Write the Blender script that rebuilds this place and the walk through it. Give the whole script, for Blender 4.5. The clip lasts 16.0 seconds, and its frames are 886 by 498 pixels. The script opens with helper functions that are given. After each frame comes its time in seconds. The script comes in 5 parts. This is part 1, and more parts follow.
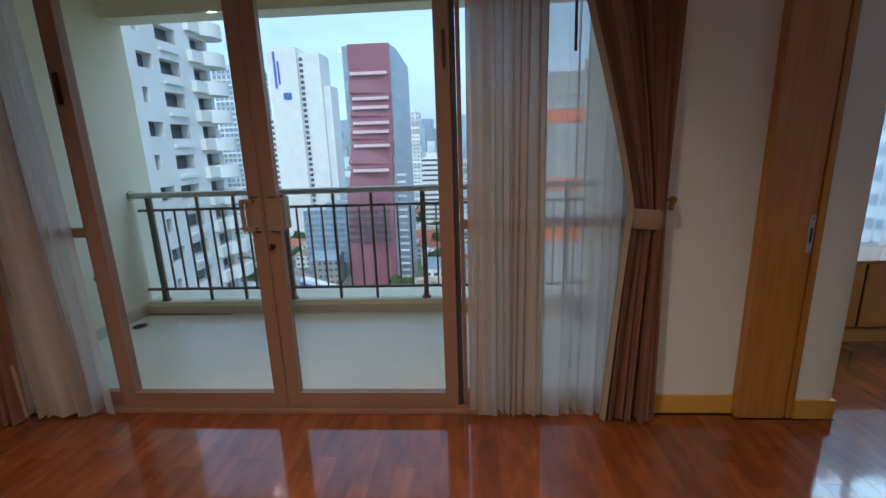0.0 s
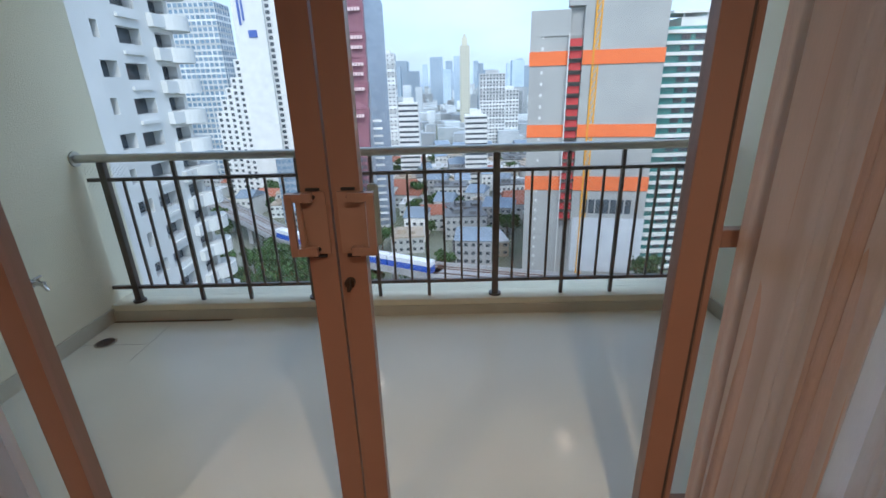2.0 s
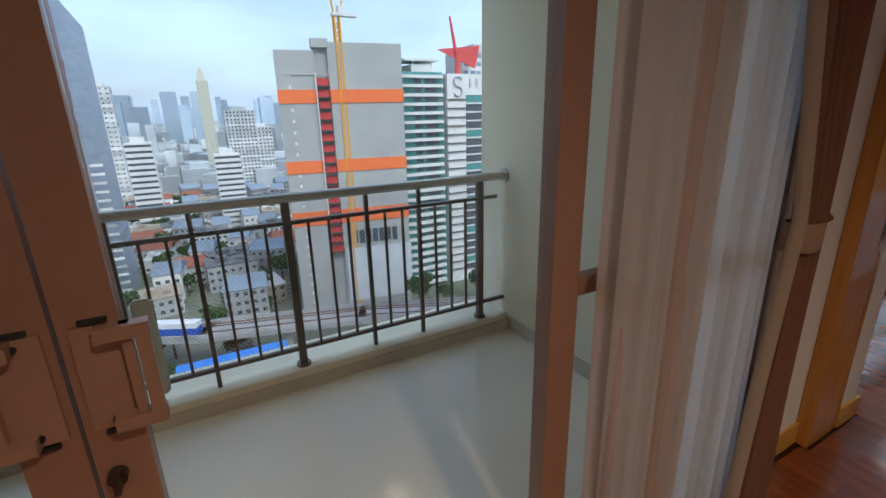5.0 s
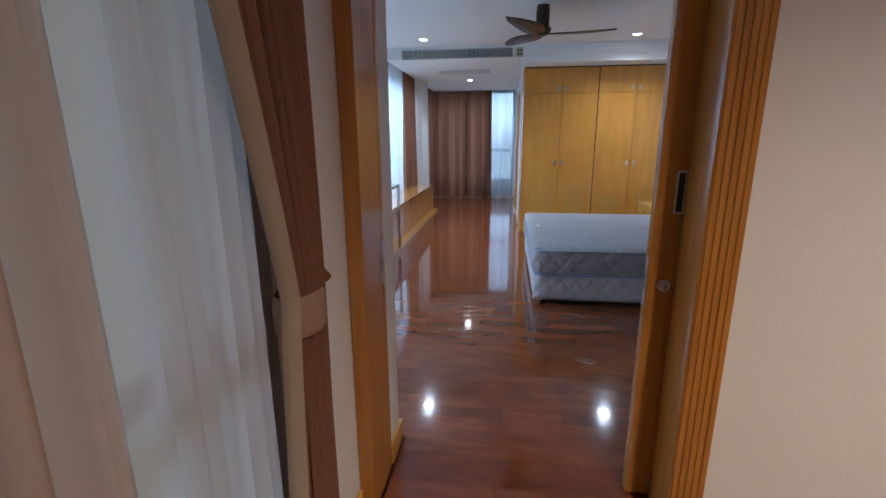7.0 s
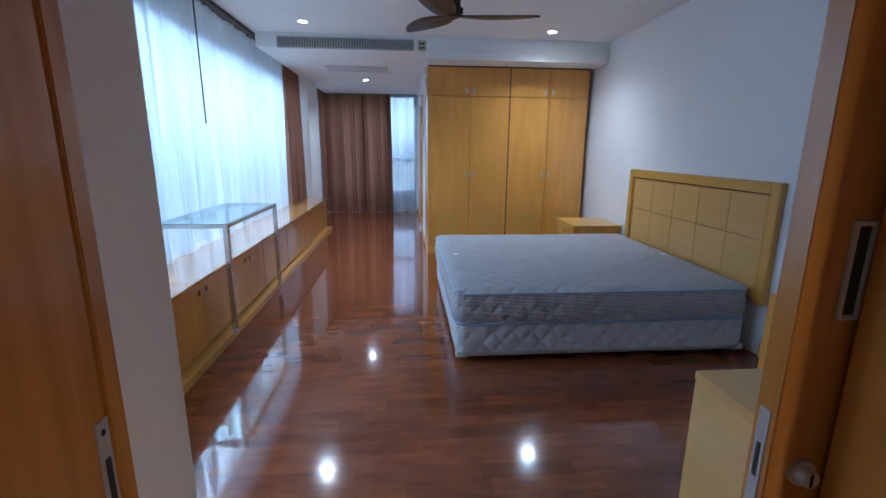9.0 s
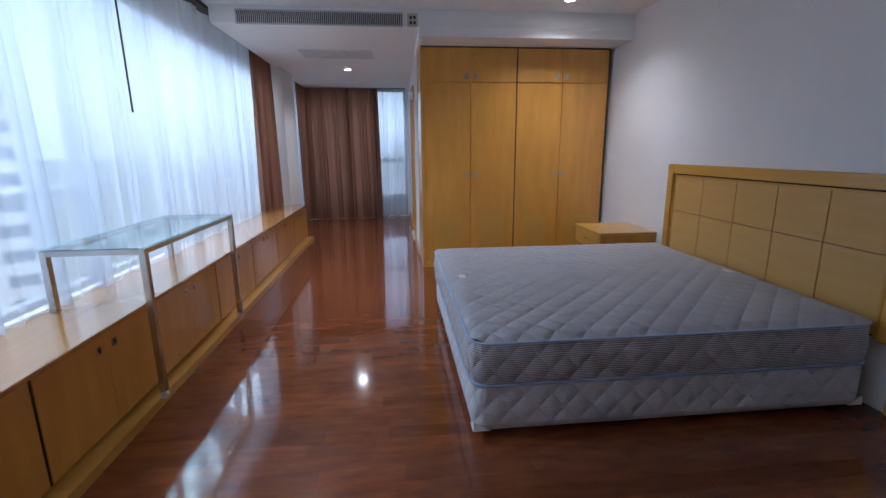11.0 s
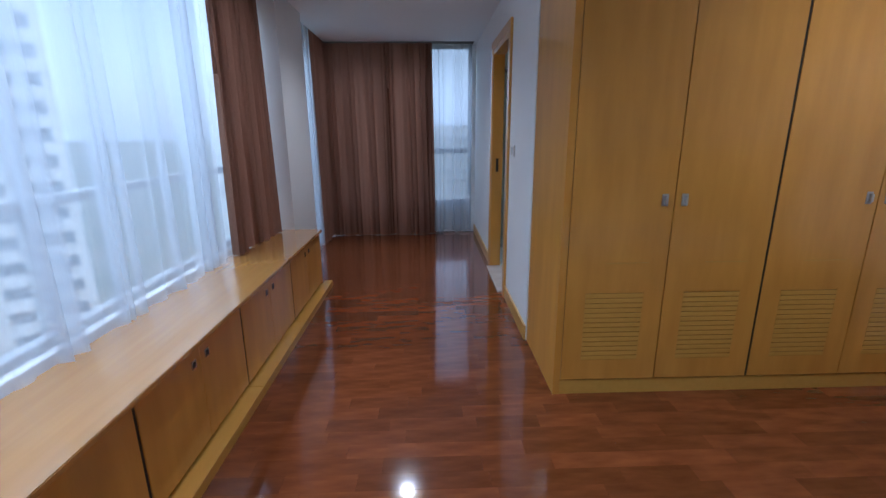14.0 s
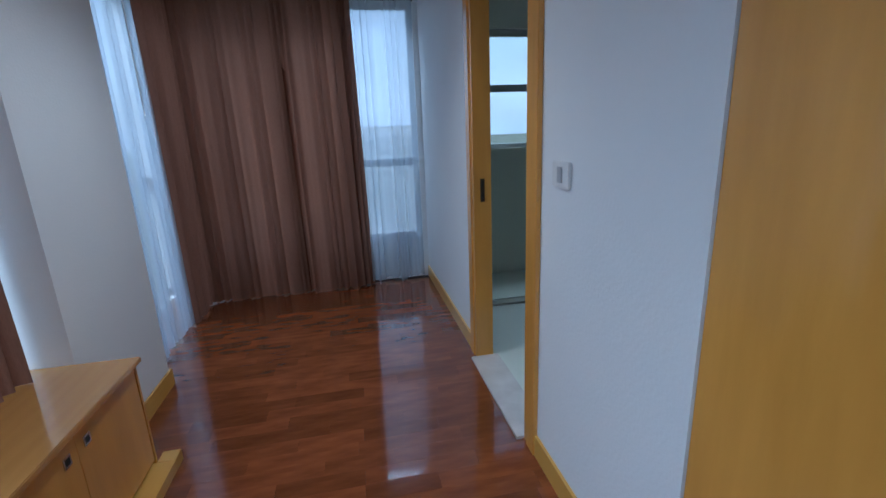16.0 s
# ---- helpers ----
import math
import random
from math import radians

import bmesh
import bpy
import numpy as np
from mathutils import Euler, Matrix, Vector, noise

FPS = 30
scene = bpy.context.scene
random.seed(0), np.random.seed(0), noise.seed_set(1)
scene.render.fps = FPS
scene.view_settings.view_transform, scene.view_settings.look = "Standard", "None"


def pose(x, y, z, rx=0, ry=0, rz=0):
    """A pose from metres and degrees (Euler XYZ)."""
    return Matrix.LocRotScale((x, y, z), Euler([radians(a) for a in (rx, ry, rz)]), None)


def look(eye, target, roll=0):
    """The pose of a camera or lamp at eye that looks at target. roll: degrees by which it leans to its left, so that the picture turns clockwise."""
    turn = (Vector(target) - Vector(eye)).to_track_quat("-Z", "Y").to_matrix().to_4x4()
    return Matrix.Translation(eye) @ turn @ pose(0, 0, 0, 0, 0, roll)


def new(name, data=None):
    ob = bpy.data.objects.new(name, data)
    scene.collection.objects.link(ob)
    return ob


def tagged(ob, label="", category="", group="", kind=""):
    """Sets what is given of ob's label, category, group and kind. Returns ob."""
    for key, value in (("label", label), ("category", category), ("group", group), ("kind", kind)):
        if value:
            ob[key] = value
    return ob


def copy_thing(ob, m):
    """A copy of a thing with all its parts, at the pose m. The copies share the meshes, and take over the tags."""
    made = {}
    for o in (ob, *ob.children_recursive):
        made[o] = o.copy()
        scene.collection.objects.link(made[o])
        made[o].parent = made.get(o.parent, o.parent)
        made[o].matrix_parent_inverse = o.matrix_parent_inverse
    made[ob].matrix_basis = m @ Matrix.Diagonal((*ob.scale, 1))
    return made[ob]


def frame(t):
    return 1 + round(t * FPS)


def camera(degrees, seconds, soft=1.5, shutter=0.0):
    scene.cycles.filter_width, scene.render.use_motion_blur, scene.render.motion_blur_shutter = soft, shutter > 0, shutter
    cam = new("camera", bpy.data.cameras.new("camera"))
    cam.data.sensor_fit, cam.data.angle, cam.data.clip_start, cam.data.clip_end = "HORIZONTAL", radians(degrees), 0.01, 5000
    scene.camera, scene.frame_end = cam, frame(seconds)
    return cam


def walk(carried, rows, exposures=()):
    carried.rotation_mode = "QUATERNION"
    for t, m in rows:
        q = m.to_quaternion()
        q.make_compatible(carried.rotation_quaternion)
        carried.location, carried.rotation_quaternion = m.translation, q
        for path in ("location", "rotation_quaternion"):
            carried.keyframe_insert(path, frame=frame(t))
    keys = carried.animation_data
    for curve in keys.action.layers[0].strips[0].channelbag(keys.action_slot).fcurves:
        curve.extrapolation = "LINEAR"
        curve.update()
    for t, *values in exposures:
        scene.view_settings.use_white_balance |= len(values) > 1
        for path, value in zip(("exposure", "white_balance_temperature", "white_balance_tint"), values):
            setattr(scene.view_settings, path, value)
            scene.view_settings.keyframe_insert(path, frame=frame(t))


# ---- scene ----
cam = camera(89.2, 16.0)
METRES, EYE, TILT, LEAN, TURN = 9.6, 1.46, 0.0, 0.0, 3.5
PATH = [
    (0, (1.315, 1.298, 1.402), (1.191, 3.237, 0.928), -2.0),
    (0.2, (1.207, 1.399, 1.412), (1.065, 3.342, 0.961), -3.1),
    (0.5, (1.113, 1.623, 1.412), (0.963, 3.563, 0.951), -2.5),
    (1, (0.954, 1.952, 1.416), (0.816, 3.891, 0.947), -3.0),
    (1.5, (0.771, 2.185, 1.404), (0.699, 4.105, 0.848), -2.3),
    (2, (0.598, 2.356, 1.389), (0.57, 4.231, 0.695), -1.6),
    (2.5, (0.522, 2.498, 1.376), (0.531, 4.332, 0.579), -0.9),
    (3, (0.477, 2.577, 1.391), (0.534, 4.429, 0.639), -1.4),
    (3.2, (0.455, 2.585, 1.405), (0.534, 4.454, 0.696), -1.7),
    (5.3, (0.524, 2.702, 1.412), (1.685, 4.242, 0.884), -2.0),
    (5.5, (0.544, 2.698, 1.405), (1.872, 4.106, 0.901), -2.5),
    (6, (0.77, 2.75, 1.392), (2.431, 3.749, 0.896), -1.7),
    (6.5, (1.005, 2.799, 1.385), (2.857, 3.381, 0.906), -0.7),
    (7, (1.241, 2.898, 1.386), (3.165, 3.163, 0.91), -0.3),
    (7.5, (1.492, 2.936, 1.37), (3.435, 3.008, 0.901), -0.1),
    (8, (1.777, 2.916, 1.371), (3.724, 2.884, 0.914), 0.3),
    (8.5, (2.045, 2.93, 1.366), (3.991, 2.815, 0.919), 0.4),
    (9, (2.273, 2.95, 1.373), (4.217, 2.787, 0.935), 0.5),
    (9.1, (2.311, 2.95, 1.366), (4.258, 2.779, 0.945), 0.8),
    (9.2, (2.344, 2.958, 1.374), (4.287, 2.775, 0.938), 0.6),
    (11.3, (3.378, 2.949, 1.303), (5.321, 2.751, 0.872), -0.5),
    (11.5, (3.553, 2.95, 1.342), (5.491, 2.763, 0.883), -0.1),
    (12, (4.029, 3.03, 1.355), (5.966, 2.856, 0.89), -0.3),
    (12.5, (4.523, 3.098, 1.362), (6.46, 2.945, 0.888), -0.3),
    (13, (5.011, 3.183, 1.369), (6.947, 3.059, 0.883), -0.4),
    (13.5, (5.514, 3.229, 1.373), (7.449, 3.141, 0.872), -0.4),
    (14, (6.019, 3.309, 1.362), (7.954, 3.25, 0.859), -0.4),
    (14.5, (6.545, 3.334, 1.371), (8.478, 3.289, 0.86), -0.6),
    (15, (7.049, 3.371, 1.371), (8.981, 3.301, 0.859), -1.0),
    (15.5, (7.51, 3.412, 1.371), (9.436, 3.208, 0.87), -2.0),
    (16, (8.047, 3.36, 1.38), (9.944, 2.984, 0.871), -2.3),
]
EXPOSURES = [(0.0, 0.7, 5450, 1), (1.0, 0.65, 5700, 6), (2.0, 0.9, 5800, 9), (3.0, 1.15, 5800, 9), (5.5, 0.55, 6100, 9), (6.5, 0.95, 5800, 9), (7.5, 1.25, 5350, 5), (8.5, 1.15, 5200, 7), (9.0, 1.15, 5200, 7), (11.5, 0.75, 6050, 16), (12.5, 0.7, 5950, 16), (14.0, 0.55, 5650, 13), (15.0, 0.55, 5550, 12), (16.0, 0.6, 5250, 6)]
walk(cam, [(t, look(eye, target, roll)) for t, eye, target, roll in PATH], EXPOSURES)
LIVING_LAMP = 85

# ---- world, sun and large lights ----
world = bpy.data.worlds.new("world")
scene.world = world
world.use_nodes = True
wn, wl = world.node_tree.nodes, world.node_tree.links
sky = wn.new("ShaderNodeTexSky")
sky.sky_type, sky.sun_disc = "NISHITA", False
sky.sun_elevation, sky.sun_rotation, sky.air_density, sky.dust_density = radians(48), radians(200), 1.2, 3.0
tex = wn.new("ShaderNodeTexCoord")
cloud = wn.new("ShaderNodeTexNoise")
cloud.inputs["Scale"].default_value, cloud.inputs["Detail"].default_value = 3.0, 8
stretch = wn.new("ShaderNodeMapping")
stretch.inputs["Scale"].default_value = (1, 1, 3)
ramp = wn.new("ShaderNodeValToRGB")
ramp.color_ramp.elements[0].position, ramp.color_ramp.elements[1].position = 0.38, 0.66
mixer = wn.new("ShaderNodeMixRGB")
mixer.inputs["Color2"].default_value = (5.4, 6.8, 9.4, 1)
scaled = wn.new("ShaderNodeMath")
scaled.operation, scaled.inputs[1].default_value = "MULTIPLY_ADD", 0.42
scaled.inputs[2].default_value = 0.40
wl.new(tex.outputs["Generated"], stretch.inputs[0])
wl.new(stretch.outputs[0], cloud.inputs["Vector"])
wl.new(cloud.outputs["Fac"], ramp.inputs[0])
wl.new(ramp.outputs[0], scaled.inputs[0])
wl.new(scaled.outputs[0], mixer.inputs["Fac"])
wl.new(sky.outputs[0], mixer.inputs["Color1"])
wl.new(mixer.outputs[0], wn["Background"].inputs["Color"])
wn["Background"].inputs["Strength"].default_value = 0.116

sun_data = bpy.data.lights.new("sun", "SUN")
sun_data.energy, sun_data.angle, sun_data.color = 1.5, radians(25), (1, 0.97, 0.92)
sun = new("sun", sun_data)
sun.matrix_world = look((0, 0, 60), (-0.34 * 30, 0.94 * 30, 60 - 33))


def area(name, eye, target, wx, wy, power, col=(1, 1, 1)):
    d = bpy.data.lights.new(name, "AREA")
    d.shape, d.size, d.size_y, d.energy, d.color = "RECTANGLE", wx, wy, power, col
    o = new(name, d)
    o.matrix_world = look(eye, target)
    return o


# the sky's light at the bedroom windows, from above them
SKYCOL = (0.70, 0.86, 1.0)
area("skylight_bedroom", (6.6, 5.95, 3.25), (6.6, 4.3, 1.0), 6.6, 1.1, 210, SKYCOL)
area("skylight_end", (13.15, 3.7, 3.65), (11.6, 3.7, 1.0), 1.9, 1.0, 45, SKYCOL)
area("skylight_corner", (11.4, 5.95, 3.2), (11.4, 4.4, 1.0), 1.3, 1.0, 30, SKYCOL)
area("skylight_bath", (12.9, 1.7, 3.35), (11.2, 1.8, 1.0), 1.0, 0.8, 60, SKYCOL)

# ---- materials ----


def mat(name, col, rough=0.6, col2=None, scale=6.0, detail=5, bump=0.0, bscale=60.0, metal=0.0, coat=0.0, stretch=(1, 1, 1), spec=0.5, vary=0.0):
    m = bpy.data.materials.new(name)
    m.use_nodes = True
    n, l = m.node_tree.nodes, m.node_tree.links
    b = n["Principled BSDF"]
    b.inputs["Roughness"].default_value, b.inputs["Metallic"].default_value = rough, metal
    b.inputs["Coat Weight"].default_value = coat
    b.inputs["Coat Roughness"].default_value = 0.06
    b.inputs["Specular IOR Level"].default_value = spec
    col2 = col2 or tuple(c * 0.86 for c in col)
    tc, mp = n.new("ShaderNodeTexCoord"), n.new("ShaderNodeMapping")
    mp.inputs["Scale"].default_value = stretch
    l.new(tc.outputs["Object"], mp.inputs[0])
    a = n.new("ShaderNodeTexNoise")
    a.inputs["Scale"].default_value, a.inputs["Detail"].default_value = scale, detail
    l.new(mp.outputs[0], a.inputs["Vector"])
    r = n.new("ShaderNodeValToRGB")
    r.color_ramp.elements[0].position, r.color_ramp.elements[1].position = 0.3, 0.7
    r.color_ramp.elements[0].color, r.color_ramp.elements[1].color = (*col2, 1), (*col, 1)
    l.new(a.outputs["Fac"], r.inputs[0])
    out = r.outputs[0]
    if vary:
        oi, hs, mr = n.new("ShaderNodeObjectInfo"), n.new("ShaderNodeHueSaturation"), n.new("ShaderNodeMapRange")
        geo, add, fr = n.new("ShaderNodeNewGeometry"), n.new("ShaderNodeMath"), n.new("ShaderNodeMath")
        add.operation, fr.operation = "ADD", "FRACT"
        l.new(oi.outputs["Random"], add.inputs[0])
        l.new(geo.outputs["Random Per Island"], add.inputs[1])
        l.new(add.outputs[0], fr.inputs[0])
        l.new(fr.outputs[0], mr.inputs[0])
        mr.inputs["To Min"].default_value, mr.inputs["To Max"].default_value = 1 - vary, 1 + vary
        l.new(mr.outputs[0], hs.inputs["Value"])
        l.new(out, hs.inputs["Color"])
        out = hs.outputs[0]
    l.new(out, b.inputs["Base Color"])
    if bump:
        c, bp = n.new("ShaderNodeTexNoise"), n.new("ShaderNodeBump")
        c.inputs["Scale"].default_value, c.inputs["Detail"].default_value = bscale, 3
        l.new(mp.outputs[0], c.inputs["Vector"])
        l.new(c.outputs["Fac"], bp.inputs["Height"])
        bp.inputs["Strength"].default_value, bp.inputs["Distance"].default_value = bump, 0.01
        l.new(bp.outputs[0], b.inputs["Normal"])
    return m


def cloth(name, col, through_col, clear, scale=(400, 400, 60), thin=0.5, streak=0.15):
    """Woven cloth: part lets the light through spread, part of it is open weave."""
    m = bpy.data.materials.new(name)
    m.use_nodes = True
    n, l = m.node_tree.nodes, m.node_tree.links
    n.remove(n["Principled BSDF"])
    d, t, tr = n.new("ShaderNodeBsdfDiffuse"), n.new("ShaderNodeBsdfTranslucent"), n.new("ShaderNodeBsdfTransparent")
    tc, mp, w = n.new("ShaderNodeTexCoord"), n.new("ShaderNodeMapping"), n.new("ShaderNodeTexNoise")
    mp.inputs["Scale"].default_value = scale
    l.new(tc.outputs["Object"], mp.inputs[0])
    l.new(mp.outputs[0], w.inputs["Vector"])
    w.inputs["Scale"].default_value = 1
    r = n.new("ShaderNodeValToRGB")
    r.color_ramp.elements[0].position, r.color_ramp.elements[1].position = 0.3, 0.7
    r.color_ramp.elements[0].color = (*[c * (1 - streak) for c in col], 1)
    r.color_ramp.elements[1].color = (*col, 1)
    l.new(w.outputs["Fac"], r.inputs[0])
    l.new(r.outputs[0], d.inputs["Color"])
    t.inputs["Color"].default_value = (*through_col, 1)
    m1, m2 = n.new("ShaderNodeMixShader"), n.new("ShaderNodeMixShader")
    m1.inputs[0].default_value, m2.inputs[0].default_value = thin, clear
    l.new(d.outputs[0], m1.inputs[1])
    l.new(t.outputs[0], m1.inputs[2])
    l.new(m1.outputs[0], m2.inputs[1])
    l.new(tr.outputs[0], m2.inputs[2])
    l.new(m2.outputs[0], n["Material Output"].inputs["Surface"])
    return m


def glass(name, tint=(0.96, 0.98, 0.97), gloss=0.07, rough=0.0):
    m = bpy.data.materials.new(name)
    m.use_nodes = True
    n, l = m.node_tree.nodes, m.node_tree.links
    n.remove(n["Principled BSDF"])
    g, t, f, mx = n.new("ShaderNodeBsdfGlossy"), n.new("ShaderNodeBsdfTransparent"), n.new("ShaderNodeLayerWeight"), n.new("ShaderNodeMixShader")
    f.inputs["Blend"].default_value = 0.5
    pw, ma = n.new("ShaderNodeMath"), n.new("ShaderNodeMath")
    pw.operation, pw.inputs[1].default_value = "POWER", 5
    ma.operation, ma.inputs[1].default_value, ma.inputs[2].default_value = "MULTIPLY_ADD", 0.9, gloss / 2
    l.new(f.outputs["Facing"], pw.inputs[0])
    l.new(pw.outputs[0], ma.inputs[0])
    g.inputs["Roughness"].default_value = rough
    t.inputs["Color"].default_value = (*tint, 1)
    l.new(ma.outputs[0], mx.inputs[0])
    l.new(t.outputs[0], mx.inputs[1])
    l.new(g.outputs[0], mx.inputs[2])
    l.new(mx.outputs[0], n["Material Output"].inputs["Surface"])
    return m


def glow(name, col, power):
    m = bpy.data.materials.new(name)
    m.use_nodes = True
    b = m.node_tree.nodes["Principled BSDF"]
    b.inputs["Emission Color"].default_value, b.inputs["Emission Strength"].default_value = (*col, 1), power
    return m


WALL = mat("white_paint", (0.78, 0.78, 0.77), 0.55, (0.74, 0.74, 0.74), 1.5, bump=0.12, bscale=90)
CEIL = mat("ceiling_paint", (0.82, 0.82, 0.81), 0.8, (0.79, 0.79, 0.79), 1.2, bump=0.05)
CREAM = mat("cream_render", (0.80, 0.74, 0.56), 0.8, (0.75, 0.69, 0.52), 2.0, bump=0.3, bscale=120)
CREAMTRIM = mat("cream_skirting", (0.58, 0.54, 0.43), 0.7, (0.50, 0.46, 0.36), 5, bump=0.2)
BTILE = mat("balcony_tile", (0.82, 0.77, 0.63), 0.22, (0.75, 0.70, 0.57), 2.5, bump=0.03)
PLANK = mat("varnished_red_hardwood", (0.235, 0.066, 0.021), 0.12, (0.14, 0.036, 0.012), 5, 6, stretch=(4, 1, 4), vary=0.22, coat=0.62, bump=0.012, bscale=2.2, spec=0.35)
PLANK.node_tree.nodes["Principled BSDF"].inputs["Coat Roughness"].default_value = 0.035
FLOORGAP = mat("floor_gap", (0.06, 0.018, 0.009), 0.4)
BEECH = mat("beech_veneer", (0.70, 0.335, 0.060), 0.28, (0.58, 0.265, 0.043), 2.2, 8, bump=0.05, bscale=14, stretch=(5, 5, 0.8), coat=0.6)
BEECHX = mat("beech_veneer_lengthwise", (0.64, 0.35, 0.07), 0.28, (0.60, 0.325, 0.062), 5, 8, bump=0.03, bscale=40, stretch=(0.5, 7, 7), coat=0.4)
BEECHTOP = mat("beech_worktop", (0.50, 0.24, 0.062), 0.22, (0.45, 0.21, 0.052), 4, 8, bump=0.02, bscale=30, stretch=(0.5, 7, 7), coat=1.0)
BEECHLIGHT = mat("pale_beech", (0.62, 0.37, 0.12), 0.33, (0.58, 0.34, 0.105), 5, 8, bump=0.03, stretch=(0.6, 5, 5), coat=0.2)
TEAK = mat("varnished_door_wood", (0.50, 0.225, 0.042), 0.27, (0.39, 0.16, 0.028), 5, 8, bump=0.04, bscale=40, stretch=(8, 8, 0.5), coat=0.4)
DARKGAP = mat("dark_gap", (0.03, 0.018, 0.01), 0.8)
ALU = mat("pink_brown_aluminium", (0.31, 0.175, 0.12), 0.38, (0.27, 0.15, 0.105), 3, bump=0.02, metal=0.15)
ALUDARK = mat("dark_seal", (0.06, 0.045, 0.04), 0.5)
CHROME = mat("brushed_steel", (0.62, 0.60, 0.58), 0.25, metal=1.0)
RAIL = mat("grey_painted_steel", (0.13, 0.12, 0.105), 0.4, (0.10, 0.09, 0.08), 14, bump=0.05, metal=0.3)
STEEL = mat("satin_steel_fitting", (0.55, 0.54, 0.52), 0.4, metal=0.45)
HANDRAIL = mat("satin_steel_tube", (0.55, 0.54, 0.50), 0.3, (0.45, 0.44, 0.40), 10, metal=0.8)
DARKMETAL = mat("dark_bronze", (0.05, 0.035, 0.025), 0.45, metal=0.4)
BROWNCURTAIN = cloth("brown_curtain", (0.29, 0.148, 0.102), (0.34, 0.15, 0.095), 0.0, (300, 300, 40), 0.3, 0.2)
LINING = cloth("beige_lining", (0.50, 0.40, 0.30), (0.45, 0.35, 0.26), 0.0, (300, 300, 300), 0.35)
SHEER = cloth("white_sheer", (0.80, 0.83, 0.86), (0.70, 0.78, 0.88), 0.50, (500, 500, 30), 0.62, 0.08)
TICKING = mat("grey_mattress_cloth", (0.32, 0.32, 0.345), 0.9, (0.27, 0.27, 0.30), 40, bump=0.25, bscale=160)
PIPING = mat("pale_blue_piping", (0.35, 0.45, 0.62), 0.7)
WHITEPL = mat("white_plastic", (0.78, 0.77, 0.74), 0.4)
GRILLE = mat("grey_grille", (0.50, 0.50, 0.50), 0.5)
SHEERWARM = cloth("beige_sheer", (0.76, 0.72, 0.69), (0.78, 0.80, 0.82), 0.34, (500, 500, 30), 0.6, 0.12)
# brown tone paints in how doubled sheer dims the daylight behind it
SHEERBUNCH = cloth("gathered_sheer_dimmed", (0.60, 0.44, 0.34), (0.52, 0.44, 0.39), 0.10, (500, 500, 30), 0.45, 0.15)
BRASS = mat("dull_brass", (0.36, 0.24, 0.10), 0.35, metal=0.9)
TIECLOTH = cloth("tie_cloth", (0.40, 0.27, 0.20), (0.3, 0.2, 0.15), 0.0, (300, 300, 300), 0.2)
BLACK = mat("black_gap", (0.015, 0.015, 0.016), 0.6)
PANE = glass("clear_glass")
TABLEGLASS = glass("greenish_glass", (0.86, 0.95, 0.92))
LAMPGLOW = glow("lamp_glow", (1, 0.96, 0.88), 28)
MARBLE = mat("pale_marble", (0.66, 0.60, 0.55), 0.25, (0.55, 0.48, 0.43), 8)
FRAMEGREY = mat("grey_white_frame_paint", (0.42, 0.42, 0.43), 0.5)
BATHWALL = mat("cream_bath_tile", (0.66, 0.66, 0.56), 0.3, (0.62, 0.62, 0.53), 3)

# ---- building helpers ----


def boxes(*rows, bevel=0.0):
    """A bmesh of boxes, each given by its two corners."""
    bm = bmesh.new()
    for x0, y0, z0, x1, y1, z1 in rows:
        bmesh.ops.create_cube(bm, size=1, matrix=Matrix.Translation(((x0 + x1) / 2, (y0 + y1) / 2, (z0 + z1) / 2)) @ Matrix.Diagonal((abs(x1 - x0), abs(y1 - y0), abs(z1 - z0), 1)))
    if bevel:
        bmesh.ops.bevel(bm, geom=bm.edges[:], offset=bevel, segments=2, affect="EDGES", clamp_overlap=True)
    return bm


def tube(bm, a, b, r, r2=None, seg=12):
    """Adds a capped round bar from a to b."""
    a, b = Vector(a), Vector(b)
    m = Matrix.Translation((a + b) / 2) @ (b - a).to_track_quat("Z", "Y").to_matrix().to_4x4()
    bmesh.ops.create_cone(bm, cap_ends=True, segments=seg, radius1=r, radius2=r if r2 is None else r2, depth=(b - a).length, matrix=m)
    return bm


def part(name, bm, material, parent=None, label="", kind="", smooth=False):
    me = bpy.data.meshes.new(name)
    bm.to_mesh(me)
    bm.free()
    me.materials.append(material)
    if smooth:
        for p in me.polygons:
            p.use_smooth = True
    ob = new(name, me)
    ob.parent = parent
    return tagged(ob, label, kind=kind)


def thing(name, x, y, z, label, category, group="", rz=0):
    e = new(name)
    e.matrix_world = pose(x, y, z, 0, 0, rz)
    return tagged(e, label, category, group)


def piece(name, rows, material, label="", bevel=0.0, parent=None):
    return part(name, boxes(*rows, bevel=bevel), material, parent, label, "structure" if parent is None else "")


